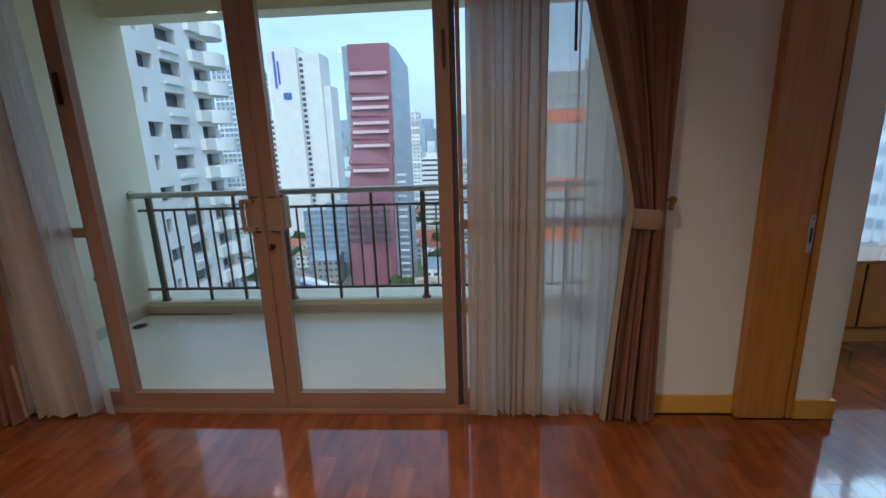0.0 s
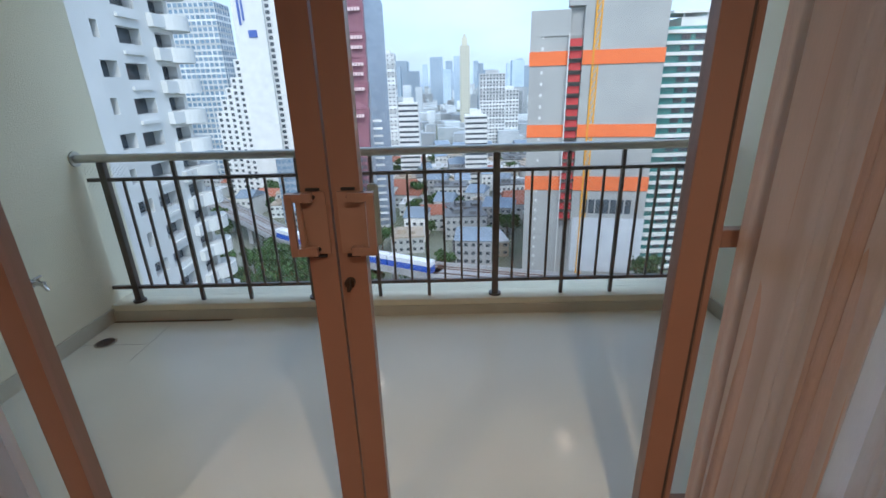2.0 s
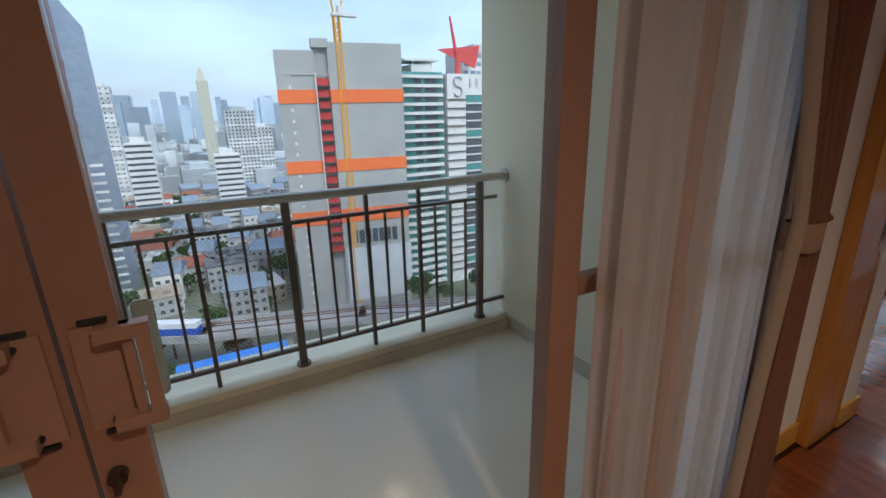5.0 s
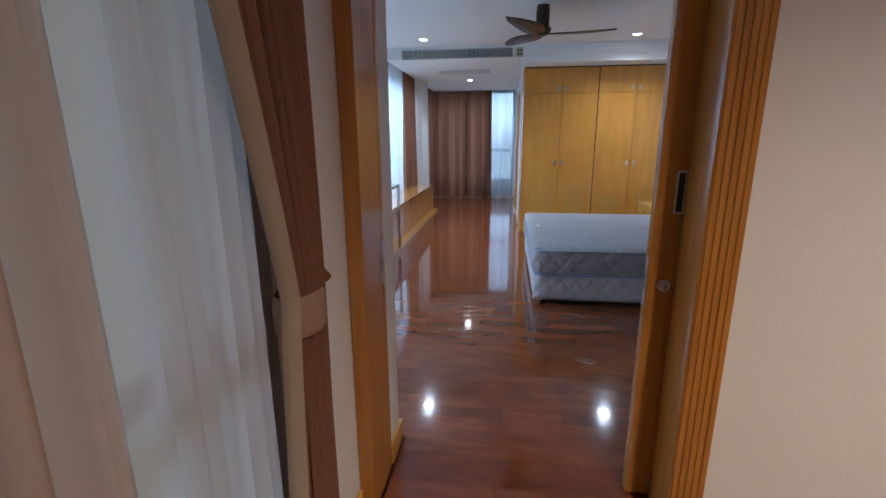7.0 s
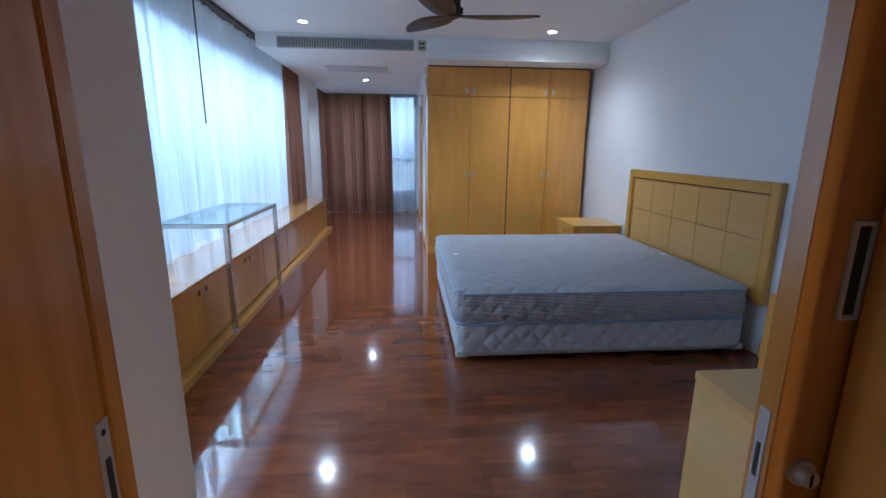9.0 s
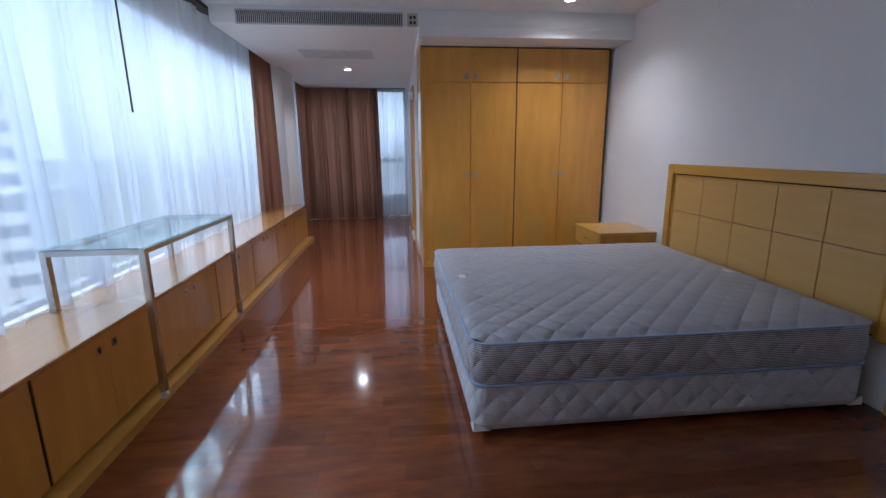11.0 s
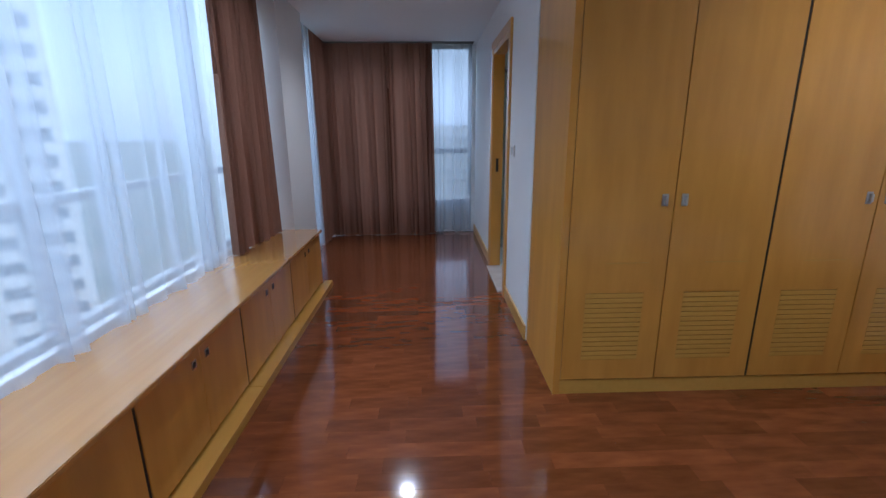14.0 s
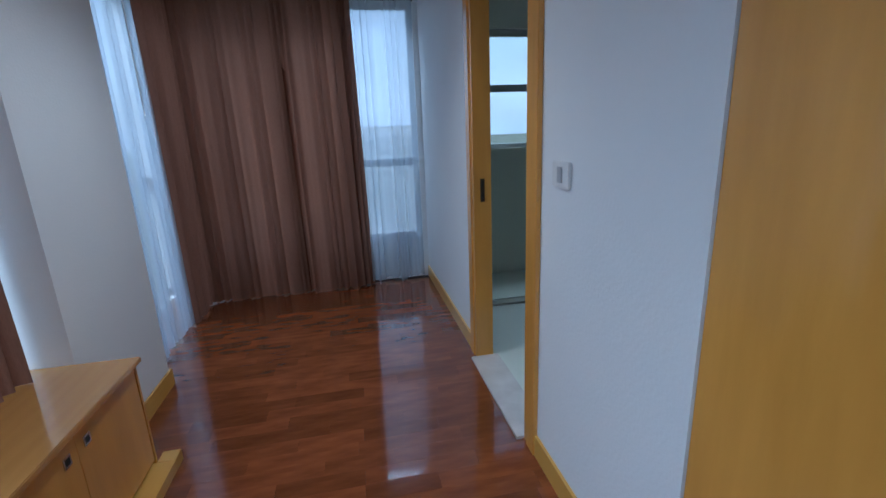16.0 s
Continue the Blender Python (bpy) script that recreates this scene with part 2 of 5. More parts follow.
def drape(name, material, parent, left, right, z0, z1, folds, amp, axis="x", at=0.0, seed=0, label="", nz=40, per=10, hem=0.0, gather=()):
    """A hanging cloth. left and right give its edges at a height (0 to 1 from the bottom); it hangs in folds along the axis."""
    rng = random.Random(seed)
    ph = [rng.uniform(-0.5, 0.5) for _ in range(folds + 3)]
    am = [rng.uniform(0.35, 1.35) for _ in range(folds + 3)]
    nu = folds * per
    wp = [rng.uniform(0, 6.28) for _ in range(4)]

    def fold(u):
        return folds * (u + 0.30 / folds * math.sin(2 * math.pi * u * folds * 0.37 + wp[0]) * 1.6 + 0.022 * math.sin(6.28 * 3 * u + wp[1]) * math.sin(math.pi * u))
    bm, grid = bmesh.new(), []
    for j in range(nz + 1):
        v = j / nz
        z = z0 + (z1 - z0) * v
        a, b = left(v), right(v)
        row = []
        for i in range(nu + 1):
            u = i / nu
            f = fold(u)
            k = max(0, min(folds, int(u * folds)))
            w = u * folds - k
            ampl = amp * (am[k] * (1 - w) + am[k + 1] * w)
            phase = (ph[k] * (1 - w) + ph[k + 1] * w) * (1.2 - v)
            s = math.sin(2 * math.pi * (f + phase * 0.6))
            off = ampl * (s + 0.25 * math.sin(4 * math.pi * f + 3 * ph[k])) * (0.75 + 0.5 * (1 - v))
            along = a + (b - a) * u + 0.35 * ampl * math.cos(2 * math.pi * f + 1.2)
            zz = z + (hem * math.sin(f * 2.3 + seed) * (1 - v) ** 8)
            row.append(bm.verts.new((along, at + off, zz) if axis == "x" else (at + off, along, zz)))
        grid.append(row)
    for j in range(nz):
        for i in range(nu):
            bm.faces.new((grid[j][i], grid[j][i + 1], grid[j + 1][i + 1], grid[j + 1][i]))
    return part(name, bm, material, parent, label, smooth=True)


# ---- the flat: floors, walls and ceilings ----
piece("floor", [(-4.2, -2.2, -0.20, 2.9, 3.47, -0.012), (2.9, -2.2, -0.2, 12.35, 5.05, -0.012)], FLOORGAP, "dark base under the varnished red hardwood floorboards")
piece("ceiling", [(-4.2, -2.2, 2.60, 2.6, 3.56, 2.75), (2.6, -2.2, 2.60, 12.4, 5.15, 2.75)], CEIL, "flat white painted ceiling over living room and bedroom")
piece("ceiling_low", [(7.74, 0.4, 2.45, 12.4, 4.58, 2.598)], CEIL, "lowered white painted ceiling beyond the beam")
piece("beam", [(7.74, 0.56, 2.365, 8.785, 2.69, 2.449)], CEIL, "white beam above the wardrobe")
# living room
piece("wall_window_side", [(-4.2, 3.39, 0, -1.50, 3.56, 2.6), (2.10, 3.41, 0, 2.888, 3.56, 2.6), (-1.50, 3.39, 2.44, 2.10, 3.56, 2.6)], WALL, "white wall beside the balcony doors")
piece("wall_outer", [(2.35, 3.56, -0.3, 2.888, 5.45, 2.75)], CREAM, "cream rendered wall at the end of the balcony")
piece("wall_return", [(2.89, 3.362, 0, 3.06, 5.1, 2.6)], WALL, "white wall end beside the sliding door")
piece("wall_partition", [(2.66, -2.2, 0, 2.93, 2.22, 2.6), (2.66, 2.22, 2.12, 2.93, 3.409, 2.6)], WALL, "white wall between living room and bedroom")
piece("wall_south", [(-4.2, -2.35, 0, 2.93, -2.2, 2.6)], WALL, "white back wall of the living room")
piece("wall_west", [(-4.35, -2.2, 0, -4.2, 3.56, 2.6)], WALL, "white side wall of the living room")
# bedroom
piece("wall_headboard", [(2.93, 0.4, 0, 12.4, 0.55, 2.75)], WALL, "white wall behind the bed")
piece("wall_wardrobe_back", [(8.79, 0.55, 0, 8.86, 2.59, 2.45)], WALL, "white wall behind the wardrobe")
piece("wall_bath", [(8.79, 2.59, 0, 9.70, 2.672, 2.45), (10.52, 2.59, 0, 12.25, 2.672, 2.45), (9.70, 2.59, 2.08, 10.52, 2.672, 2.45)], WALL, "white wall with the bathroom doorway")
piece("wall_end", [(12.25, 2.3, 0, 12.4, 2.72, 2.6), (12.25, 4.75, 0, 12.4, 5.10, 2.6), (12.25, 2.72, 0, 12.4, 4.75, 0.08), (12.25, 2.72, 2.46, 12.4, 4.75, 2.6)], WALL, "white end wall around the window")
piece("wall_pier", [(9.92, 4.49, 0, 10.68, 5.10, 2.6)], WALL, "white column between the windows")
piece("wall_north", [(3.11, 4.93, 0, 9.92, 5.10, 0.45), (3.11, 4.93, 2.50, 9.92, 5.10, 2.6), (10.68, 4.93, 2.50, 12.4, 5.10, 2.6), (10.68, 4.93, -0.2, 12.25, 5.10, 0.08)], WALL, "white wall around the bedroom windows")

# ---- balcony ----
piece("balcony_floor", [(-1.76, 3.42, -0.32, 2.36, 5.4, -0.10)], BTILE, "pale glossy tiled balcony floor")
piece("balcony_kerb", [(-1.76, 5.10, -0.32, 2.36, 5.45, 0.012)], CREAM, "low cream kerb under the railing", 0.004)
piece("balcony_wall", [(-2.0, 3.56, -0.3, -1.73, 5.45, 2.75)], CREAM, "cream rendered balcony side wall")
piece("balcony_ceiling", [(-2.0, 3.56, 2.60, 2.4, 5.45, 2.75)], CREAM, "cream balcony ceiling")
piece("balcony_beam", [(-1.73, 5.2, 2.47, 2.35, 5.45, 2.60)], CREAM, "cream beam at the balcony edge")

# ---- the city below: materials ----
CONC = mat("bare_concrete", (0.42, 0.42, 0.40), 0.9, (0.35, 0.35, 0.34), 0.12, bump=0.2, bscale=2)
WHITEB = mat("white_render", (0.72, 0.72, 0.70), 0.8, (0.62, 0.62, 0.60), 0.25, 8)
PALEB = mat("pale_render", (0.62, 0.63, 0.62), 0.8, (0.50, 0.52, 0.52), 0.06, vary=0.3)
BLUEGLASS = mat("blue_glass_facade", (0.24, 0.34, 0.44), 0.2, (0.14, 0.22, 0.30), 0.2)
WINDOWB = mat("dark_window_glass", (0.10, 0.12, 0.14), 0.15, (0.05, 0.06, 0.07), 0.8)
ORANGE = mat("orange_safety_net", (0.85, 0.20, 0.06), 0.8, (0.75, 0.16, 0.05), 0.8)
REDNET = mat("red_hoist_doors", (0.62, 0.07, 0.07), 0.7, (0.45, 0.05, 0.05), 1.0)
MASTY = mat("yellow_crane_steel", (0.75, 0.36, 0.03), 0.5)
MAROON = mat("maroon_facade", (0.28, 0.12, 0.15), 0.45, (0.20, 0.08, 0.11), 0.08, stretch=(6, 6, 0.4))
PINKLINE = mat("pink_sunshades", (0.85, 0.66, 0.66), 0.5)
GREYSIDE = mat("blue_grey_facade", (0.36, 0.41, 0.47), 0.3, (0.24, 0.28, 0.34), 0.15, stretch=(1, 1, 4))
GOLD = mat("cream_gold_facade", (0.62, 0.60, 0.48), 0.6)
TEAL = mat("teal_glass", (0.10, 0.34, 0.31), 0.25, (0.06, 0.20, 0.20), 0.5)
BLUEROOF = mat("bright_blue_roof", (0.03, 0.22, 0.68), 0.5, (0.02, 0.16, 0.55), 0.3)
TRAINW = mat("white_train_paint", (0.75, 0.76, 0.78), 0.4)
TRAINB = mat("blue_train_paint", (0.03, 0.10, 0.45), 0.4)
LEAF = mat("tree_leaves", (0.06, 0.12, 0.035), 0.8, (0.03, 0.07, 0.02), 0.4, vary=0.5)
BARK = mat("tree_bark", (0.12, 0.09, 0.06), 0.9)
ASPHALT = mat("asphalt", (0.07, 0.07, 0.07), 0.9, (0.05, 0.05, 0.05), 0.1)
GROUNDM = mat("city_ground", (0.22, 0.22, 0.19), 0.9, (0.09, 0.12, 0.06), 0.03, 8)
ROOFS = [mat("roof_" + n, c, 0.8, tuple(v * 0.75 for v in c), 0.2, vary=0.15) for n, c in
         (("grey", (0.38, 0.38, 0.38)), ("white", (0.66, 0.66, 0.66)), ("rust", (0.36, 0.13, 0.08)), ("tan", (0.45, 0.38, 0.30)), ("dark", (0.16, 0.17, 0.18)), ("blue", (0.24, 0.30, 0.37)))]
# skyline colour: the distance haze is mixed into this blue-grey base
HAZY = mat("haze_tinted_facades", (0.42, 0.50, 0.58), 0.9, (0.30, 0.38, 0.46), 0.01, vary=0.35)
GZ = -62.0
piece("ground", [(-5000, -5000, GZ - 4, 5000, 5000, GZ)], GROUNDM, "flat city ground far below the balcony")


def wall_with_windows(name, parent, wins, a0, a1, z0, z1, plane, axis, out, deep=0.5, material=WHITEB, back=WINDOWB, single=True):
    """A facade in which every window is a real recess: bands and piers stand proud of the glass behind."""
    zs = sorted({z0, z1, *[w[2] for w in wins], *[w[3] for w in wins]})
    bm = bmesh.new()
    rows = []
    for za, zb in zip(zs, zs[1:]):
        cuts = sorted((w[0], w[1]) for w in wins if w[2] <= za + 1e-6 and w[3] >= zb - 1e-6)
        cur = a0
        for c0, c1 in cuts + [(a1, a1)]:
            if c0 > cur + 1e-6:
                rows.append((cur, c0, za, zb))
            cur = max(cur, c1)
    boxrows = [((plane, u0, za, plane - out * deep, u1, zb) if axis == "y" else (u0, plane, za, u1, plane - out * deep, zb)) for u0, u1, za, zb in rows]
    bm.free()
    part("wall", boxes(*boxrows), material, parent)
    glass_rows = []
    for u0, u1, za, zb in wins:
        glass_rows.append((plane - out * (deep - 0.06), u0, za, plane - out * (deep + 0.05), u1, zb) if axis == "y" else (u0, plane - out * (deep - 0.06), za, u1, plane - out * (deep + 0.05), zb))
    if single:
        for r in glass_rows:
            part("window", boxes(r), back, parent)
    else:
        part("windows", boxes(*glass_rows), back, parent, kind="stuff")


# neighbouring wing of white flats
def white_flats():
    rng = random.Random(5)
    x = -26.4
    Y = lambda v: 2.2 + (v - 2.2) * 1.12
    Z = lambda v: 1.4 + (v - 1.4) * 1.12
    b = thing("apartment_building", x, 40, GZ, "tall white rendered block of flats with recessed windows and balconies", "building")
    wins, step = [], 2.575
    sills = []
    for k in range(-4, 24):
        z1 = 6.0 - k * step
        if Z(z1) > 14.5:
            continue
        off = 0.0
        for kind, ya, yb, zt, h in (("L", 32.45, 33.3, 0.15, 1.15), ("S" if k % 2 == 0 else "N", 36.2, 36.9 if k % 2 == 0 else 38.0, 0.12, 1.15), ("M", 38.8, 41.5, 0.0, 1.2), ("R", 43.45, 45.7, -0.05, 1.15)):
            wins.append((Y(ya) - 40, Y(yb) - 40, Z(z1 + zt - h) - GZ, Z(z1 + zt) - GZ))
            if kind in "MR":
                sills.append((Y(ya) - 40, Y(yb) - 40, Z(z1 + zt - h) - GZ, kind))
    wall_with_windows("wall", b, wins, -24, Y(46.2) - 40, 0, Z(13.0) - GZ, 0.0, "y", 1, 1.0)
    part("core", boxes((-20, -24, 0, -1.12, Y(47.9) - 40, Z(12.6) - GZ)), WHITEB, b, "plain white rendered body")
    for y0, y1, z, kind in sills:
        if kind == "M":
            part("sill", boxes((0, y0 + 0.2, z - 0.85, 0.22, y1 - 0.1, z - 0.55)), WHITEB, b)
        bm = boxes((-0.9, y0 + 0.3, z, -0.86, y0 + 0.36, z + 1.2))
        for i in range(9):
            u = y0 + (y1 - y0) * (i + 0.5) / 9
            bmesh.ops.create_cube(bm, size=1, matrix=Matrix.Translation((-0.1, u, z + 0.2)) @ Matrix.Diagonal((0.03, 0.03, 0.4, 1)))
        part("balustrade", bm, RAIL, b, kind="stuff")
    for k in range(-3, 24):
        zc = Z(6.0 - k * step - 1.75) - GZ
        bm = bmesh.new()
        bmesh.ops.create_cone(bm, cap_ends=True, segments=24, radius1=1.0, radius2=1.0, depth=1.35, matrix=Matrix.Translation((0, 0, zc)) @ Matrix.Diagonal((1.6, 1.9, 1, 1)))
        for v in bm.verts:
            v.co.y += Y(46.1) - 40
        bmesh.ops.create_cube(bm, size=1, matrix=Matrix.Translation((0.28, Y(44.4) - 40, zc)) @ Matrix.Diagonal((0.55, 3.6, 1.1, 1)))
        part("balcony", bm, WHITEB, b, "rounded white balcony front")
    part("roof", boxes((-19, -23, Z(12.6) - GZ, -2, 7, Z(14.2) - GZ)), WHITEB, b)


white_flats()


def tower(name, label, x, y, w, d, ztop, floors, cols, wmat, gmat, win=(0.6, 0.5), side=0, rz=0, z0=GZ, group=""):
    """A tower whose front faces the viewer; the windows are recessed into the front and, if asked, into one side."""
    b = thing(name, x, y, z0, label, "building", group, rz)
    h = ztop - z0
    part("core", boxes((0.31, 0.31, 0, w - 0.31, d, h)), wmat, b)
    fh, cw = h / floors, w / cols
    ww = [(cw * (i + 0.5 - win[0] / 2), cw * (i + 0.5 + win[0] / 2), fh * (k + 0.5 - win[1] / 2), fh * (k + 0.5 + win[1] / 2)) for i in range(cols) for k in range(floors) if k * fh > h - 105]
    wall_with_windows("wall", b, ww, 0, w, 0, h, 0.0, "x", -1, 0.3, wmat, gmat, single=False)
    if side:
        n = max(2, round(d / cw))
        cs = d / n
        ws = [(cs * (i + 0.5 - win[0] / 2), cs * (i + 0.5 + win[0] / 2), fh * (k + 0.5 - win[1] / 2), fh * (k + 0.5 + win[1] / 2)) for i in range(n) for k in range(floors) if k * fh > h - 105]
        wall_with_windows("wall", b, ws, 0.31, d, 0, h, w if side > 0 else 0.0, "y", side, 0.3, wmat, gmat, single=False)
    part("roof", boxes((w * 0.25, d * 0.2, h, w * 0.75, d * 0.7, h + 3)), wmat, b)
    return b


def red_tower():
    b = thing("office_tower", -46, 190, GZ, "tall maroon office tower with a wavy front crossed by pale sunshades", "building")
    H, W = 39.0 - GZ, 16.4
    bm = bmesh.new()
    levels = [(H, 0), (H - 9, 0), (H - 9.5, 0.3), (H - 18, -0.6), (H - 19, 0.6), (H - 27, -0.8), (H - 28, 0.2), (H - 36, -1.4), (H - 37, -0.4), (H - 46, -2.6), (H - 47, -1.6), (H - 60, -3.8), (20, -4.4), (0, -4.4)]
    rings = [[bm.verts.new(p) for p in ((o, o * 0.8, z), (W + o * 0.4, 0, z), (W + o * 0.4, 3, z), (o, 3, z))] for z, o in levels]
    for a, c in zip(rings, rings[1:]):
        for i in range(4):
            bm.faces.new((a[i], c[i], c[(i + 1) % 4], a[(i + 1) % 4]))
    bm.faces.new(rings[0])
    part("front", bm, MAROON, b, "maroon ribbed front stepping outward in waves")
    bm = boxes(*[(0.5 + i * 1.15 + o * 0.7, -1.5 + o * 0.8, z - 1.2, 1.25 + i * 1.15 + o * 0.7, -0.1 + o * 0.8, z) for z, o in ((H - 10.5, 0.2), (H - 20, 0.4), (H - 23.5, 0.1), (H - 29.5, 0), (H - 33, -0.4), (H - 38.5, -0.4), (H - 48.5, -1.6)) for i in range(13)])
    part("sunshades", bm, PINKLINE, b, "rows of short pale pink sunshades", "stuff")
    bm = boxes(*[(-4.4 + 0.4 + i * 1.4, -3.75, z, -4.4 + 1.4 + i * 1.4, -3.6, z + 1.6) for i in range(13) for z in (22, 25, 28, 31, 34)])
    part("low_windows", bm, WINDOWB, b, kind="stuff")
    bm = bmesh.new()
    pts = [(W, 3, 0), (W, 3, H), (W + 1.6, 10, H - 0.5), (W + 4.5, 24, H - 6), (W + 4.5, 24, 0)]
    low = [bm.verts.new(p) for p in pts]
    up = [bm.verts.new((-3, p[1], p[2])) for p in pts]
    bm.faces.new(low)
    bm.faces.new(list(reversed(up)))
    for i in range(5):
        j = (i + 1) % 5
        bm.faces.new((low[i], up[i], up[j], low[j]))
    part("side", bm, GREYSIDE, b, "blue-grey glazed side with a sloping top")
    bm = boxes(*[(W + 4.0 * (k % 2) * 0 + 0.1, 2.7, z, W + 3.9, 2.95, z + 0.9) for k, z in enumerate(range(4, 50, 3))])
    part("floor_bands", bm, PALEB, b, kind="stuff")


red_tower()

# pale hotel tower with a stepped front of small square windows, and the grey tower behind it
hotel = thing("hotel_tower", -126, 260, GZ, "very tall white tower with small square windows in a stepped block", "building")
STEP = [(0, 14), (3.6, 20), (7.2, 26), (10.8, 31), (14.4, 40), (18, 47)]
for i, (dx, top) in enumerate(STEP[:-1]):
    zt = top - GZ - 24
    ww = [(dx + 0.9 + j * 0, dx + 2.7, z, z + 1.7) for j in (0,) for z in [zt - 2.6 - 3.1 * k for k in range(26)]]
    wall_with_windows("wall", hotel, ww, dx, dx + 3.6, 0, zt, 0.0, "x", -1, 0.4, WHITEB, WINDOWB, single=False)
part("shaft", boxes((18, -0.5, 0, 34, 20, 53 - GZ), (34, 2, 0, 46, 20, 50 - GZ), (46, 5, 0, 50, 20, 33 - GZ), (0, 0.45, 0, 18, 20, -12 - GZ)), WHITEB, hotel, "plain white shaft")
part("shaft_windows", boxes(*[(34.5, 1.7, z, 36.5, 2.1, z + 1.8) for z in range(18, 110, 3)]), WINDOWB, hotel, kind="stuff")
part("sign", boxes((21, -0.9, 94, 22.2, -0.52, 113), (23.0, -0.9, 96, 24.0, -0.52, 108), (25, -0.9, 88, 29.5, -0.52, 91.5)), mat("sign_blue", (0.08, 0.14, 0.42), 0.5), hotel, "tall blue sign of upright strokes above a blue square")
tower("grey_tower", "tall grey-blue residential tower with glazed bays", -163, 300, 28, 20, 50, 34, 9, PALEB, BLUEGLASS, (0.75, 0.65), 1)
tower("grey_tower", "grey-blue residential tower with glazed bays behind the white flats", -176, 262, 20, 20, 12, 24, 7, PALEB, BLUEGLASS, (0.7, 0.6), 1)


def building_site():
    b = thing("unfinished_tower", 25.4, 145, GZ, "bare concrete tower under construction with orange bands and red doors", "building", rz=-9.8)
    H = 20.5 - GZ
    part("shell", boxes((0, 0, 0, 11, 30, H - 0.8), (14.8, 0, 0, 37, 30, H + 1.5), (11, 1.2, 0, 14.8, 30, H)), CONC, b, "flat grey concrete walls")
    part("parapet", boxes((10.4, -0.2, H, 15.2, 4, H + 2.4)), CONC, b)
    part("ledge", boxes((3, -0.3, H - 7.5, 15, 0, H - 7.0)), CONC, b)
    for z, h in ((67.2, 3.8), (46.8, 3.7), (30.4, 4.4)):
        part("safety_band", boxes((-0.15, -0.25, z, 11, 0, z + h), (14.8, -0.25, z, 37.1, 0, z + h)), ORANGE, b, "bright orange safety netting band")
    for k in range(17):
        z = H - 10.3 - k * 3.2
        part("hoist_door", boxes((11.15, 0.35, z, 14.6, 0.5, z + 2.0)), REDNET, b, "red hoist landing door")
        part("landing", boxes((10.8, -0.9, z - 0.35, 14.9, 1.2, z - 0.1)), RAIL, b)
    part("hoist_mast", boxes((10.7, -1.0, 0, 11.0, -0.7, H - 7)), WHITEB, b)
    for k in range(24):
        z = H - 8 - k * 3.2
        part("small_opening", boxes((3.2, -0.08, z, 3.9, 0.03, z + 0.9)), WHITEB, b, "small pale square fixing")
    part("bulk_opening", boxes((19, -0.1, 23.0, 33, 0.03, 27.5)), WINDOWB, b, "row of dark openings near the foot")
    part("rough_columns", boxes(*[(19.6 + i * 2.2, -0.3, 22.8, 20.0 + i * 2.2, 0, 27.6) for i in range(7)]), CONC, b, kind="stuff")
    part("sheeting", boxes((15.5, -0.3, 3, 37.3, -0.02, 21.5)), mat("white_sheeting", (0.62, 0.64, 0.66), 0.7, (0.52, 0.54, 0.57), 0.3), b, "white sheeting over the lower floors")
    c = thing("tower_crane", 43.6, 142.6, GZ, "yellow lattice tower crane standing against the concrete tower", "crane")
    bm = bmesh.new()
    r, Hc = 0.75, 91
    for sx in (-r, r):
        for sy in (-r, r):
            bmesh.ops.create_cube(bm, size=1, matrix=Matrix.Translation((sx, sy, Hc / 2)) @ Matrix.Diagonal((0.42, 0.42, Hc, 1)))
    k = 0
    while k * 2.2 < Hc - 2:
        z = k * 2.2
        for p, q in (((-r, -r), (r, -r)), ((r, -r), (r, r)), ((-r, r), (-r, -r))):
            tube(bm, (*p, z), (*q, z + 2.2), 0.17, seg=4)
        bmesh.ops.create_cube(bm, size=1, matrix=Matrix.Translation((0, 0, z)) @ Matrix.Diagonal((1.7, 1.7, 0.22, 1)))
        k += 1
    part("mast", bm, MASTY, c, "yellow lattice mast")
    part("tie", boxes(*[(-0.8, 0, z, 1.6, 2.4, z + 0.4) for z in (20, 44, 66, 80)]), MASTY, c)
    part("cab", boxes((-1.2, -1.2, Hc, 6.0, 1.2, Hc + 0.8), (0.5, -1, Hc + 0.8, 2.2, 1, Hc + 2.8)), WHITEB, c)
    bm = bmesh.new()
    tube(bm, (-0.5, 0, Hc), (-4, 0, Hc + 22), 0.3, seg=6)
    tube(bm, (1.5, 0, Hc), (2.5, 0, Hc + 9), 0.25, seg=6)
    tube(bm, (2.5, 0, Hc + 9), (-1.6, 0, Hc + 6), 0.1, seg=4)
    part("jib", bm, MASTY, c)


building_site()


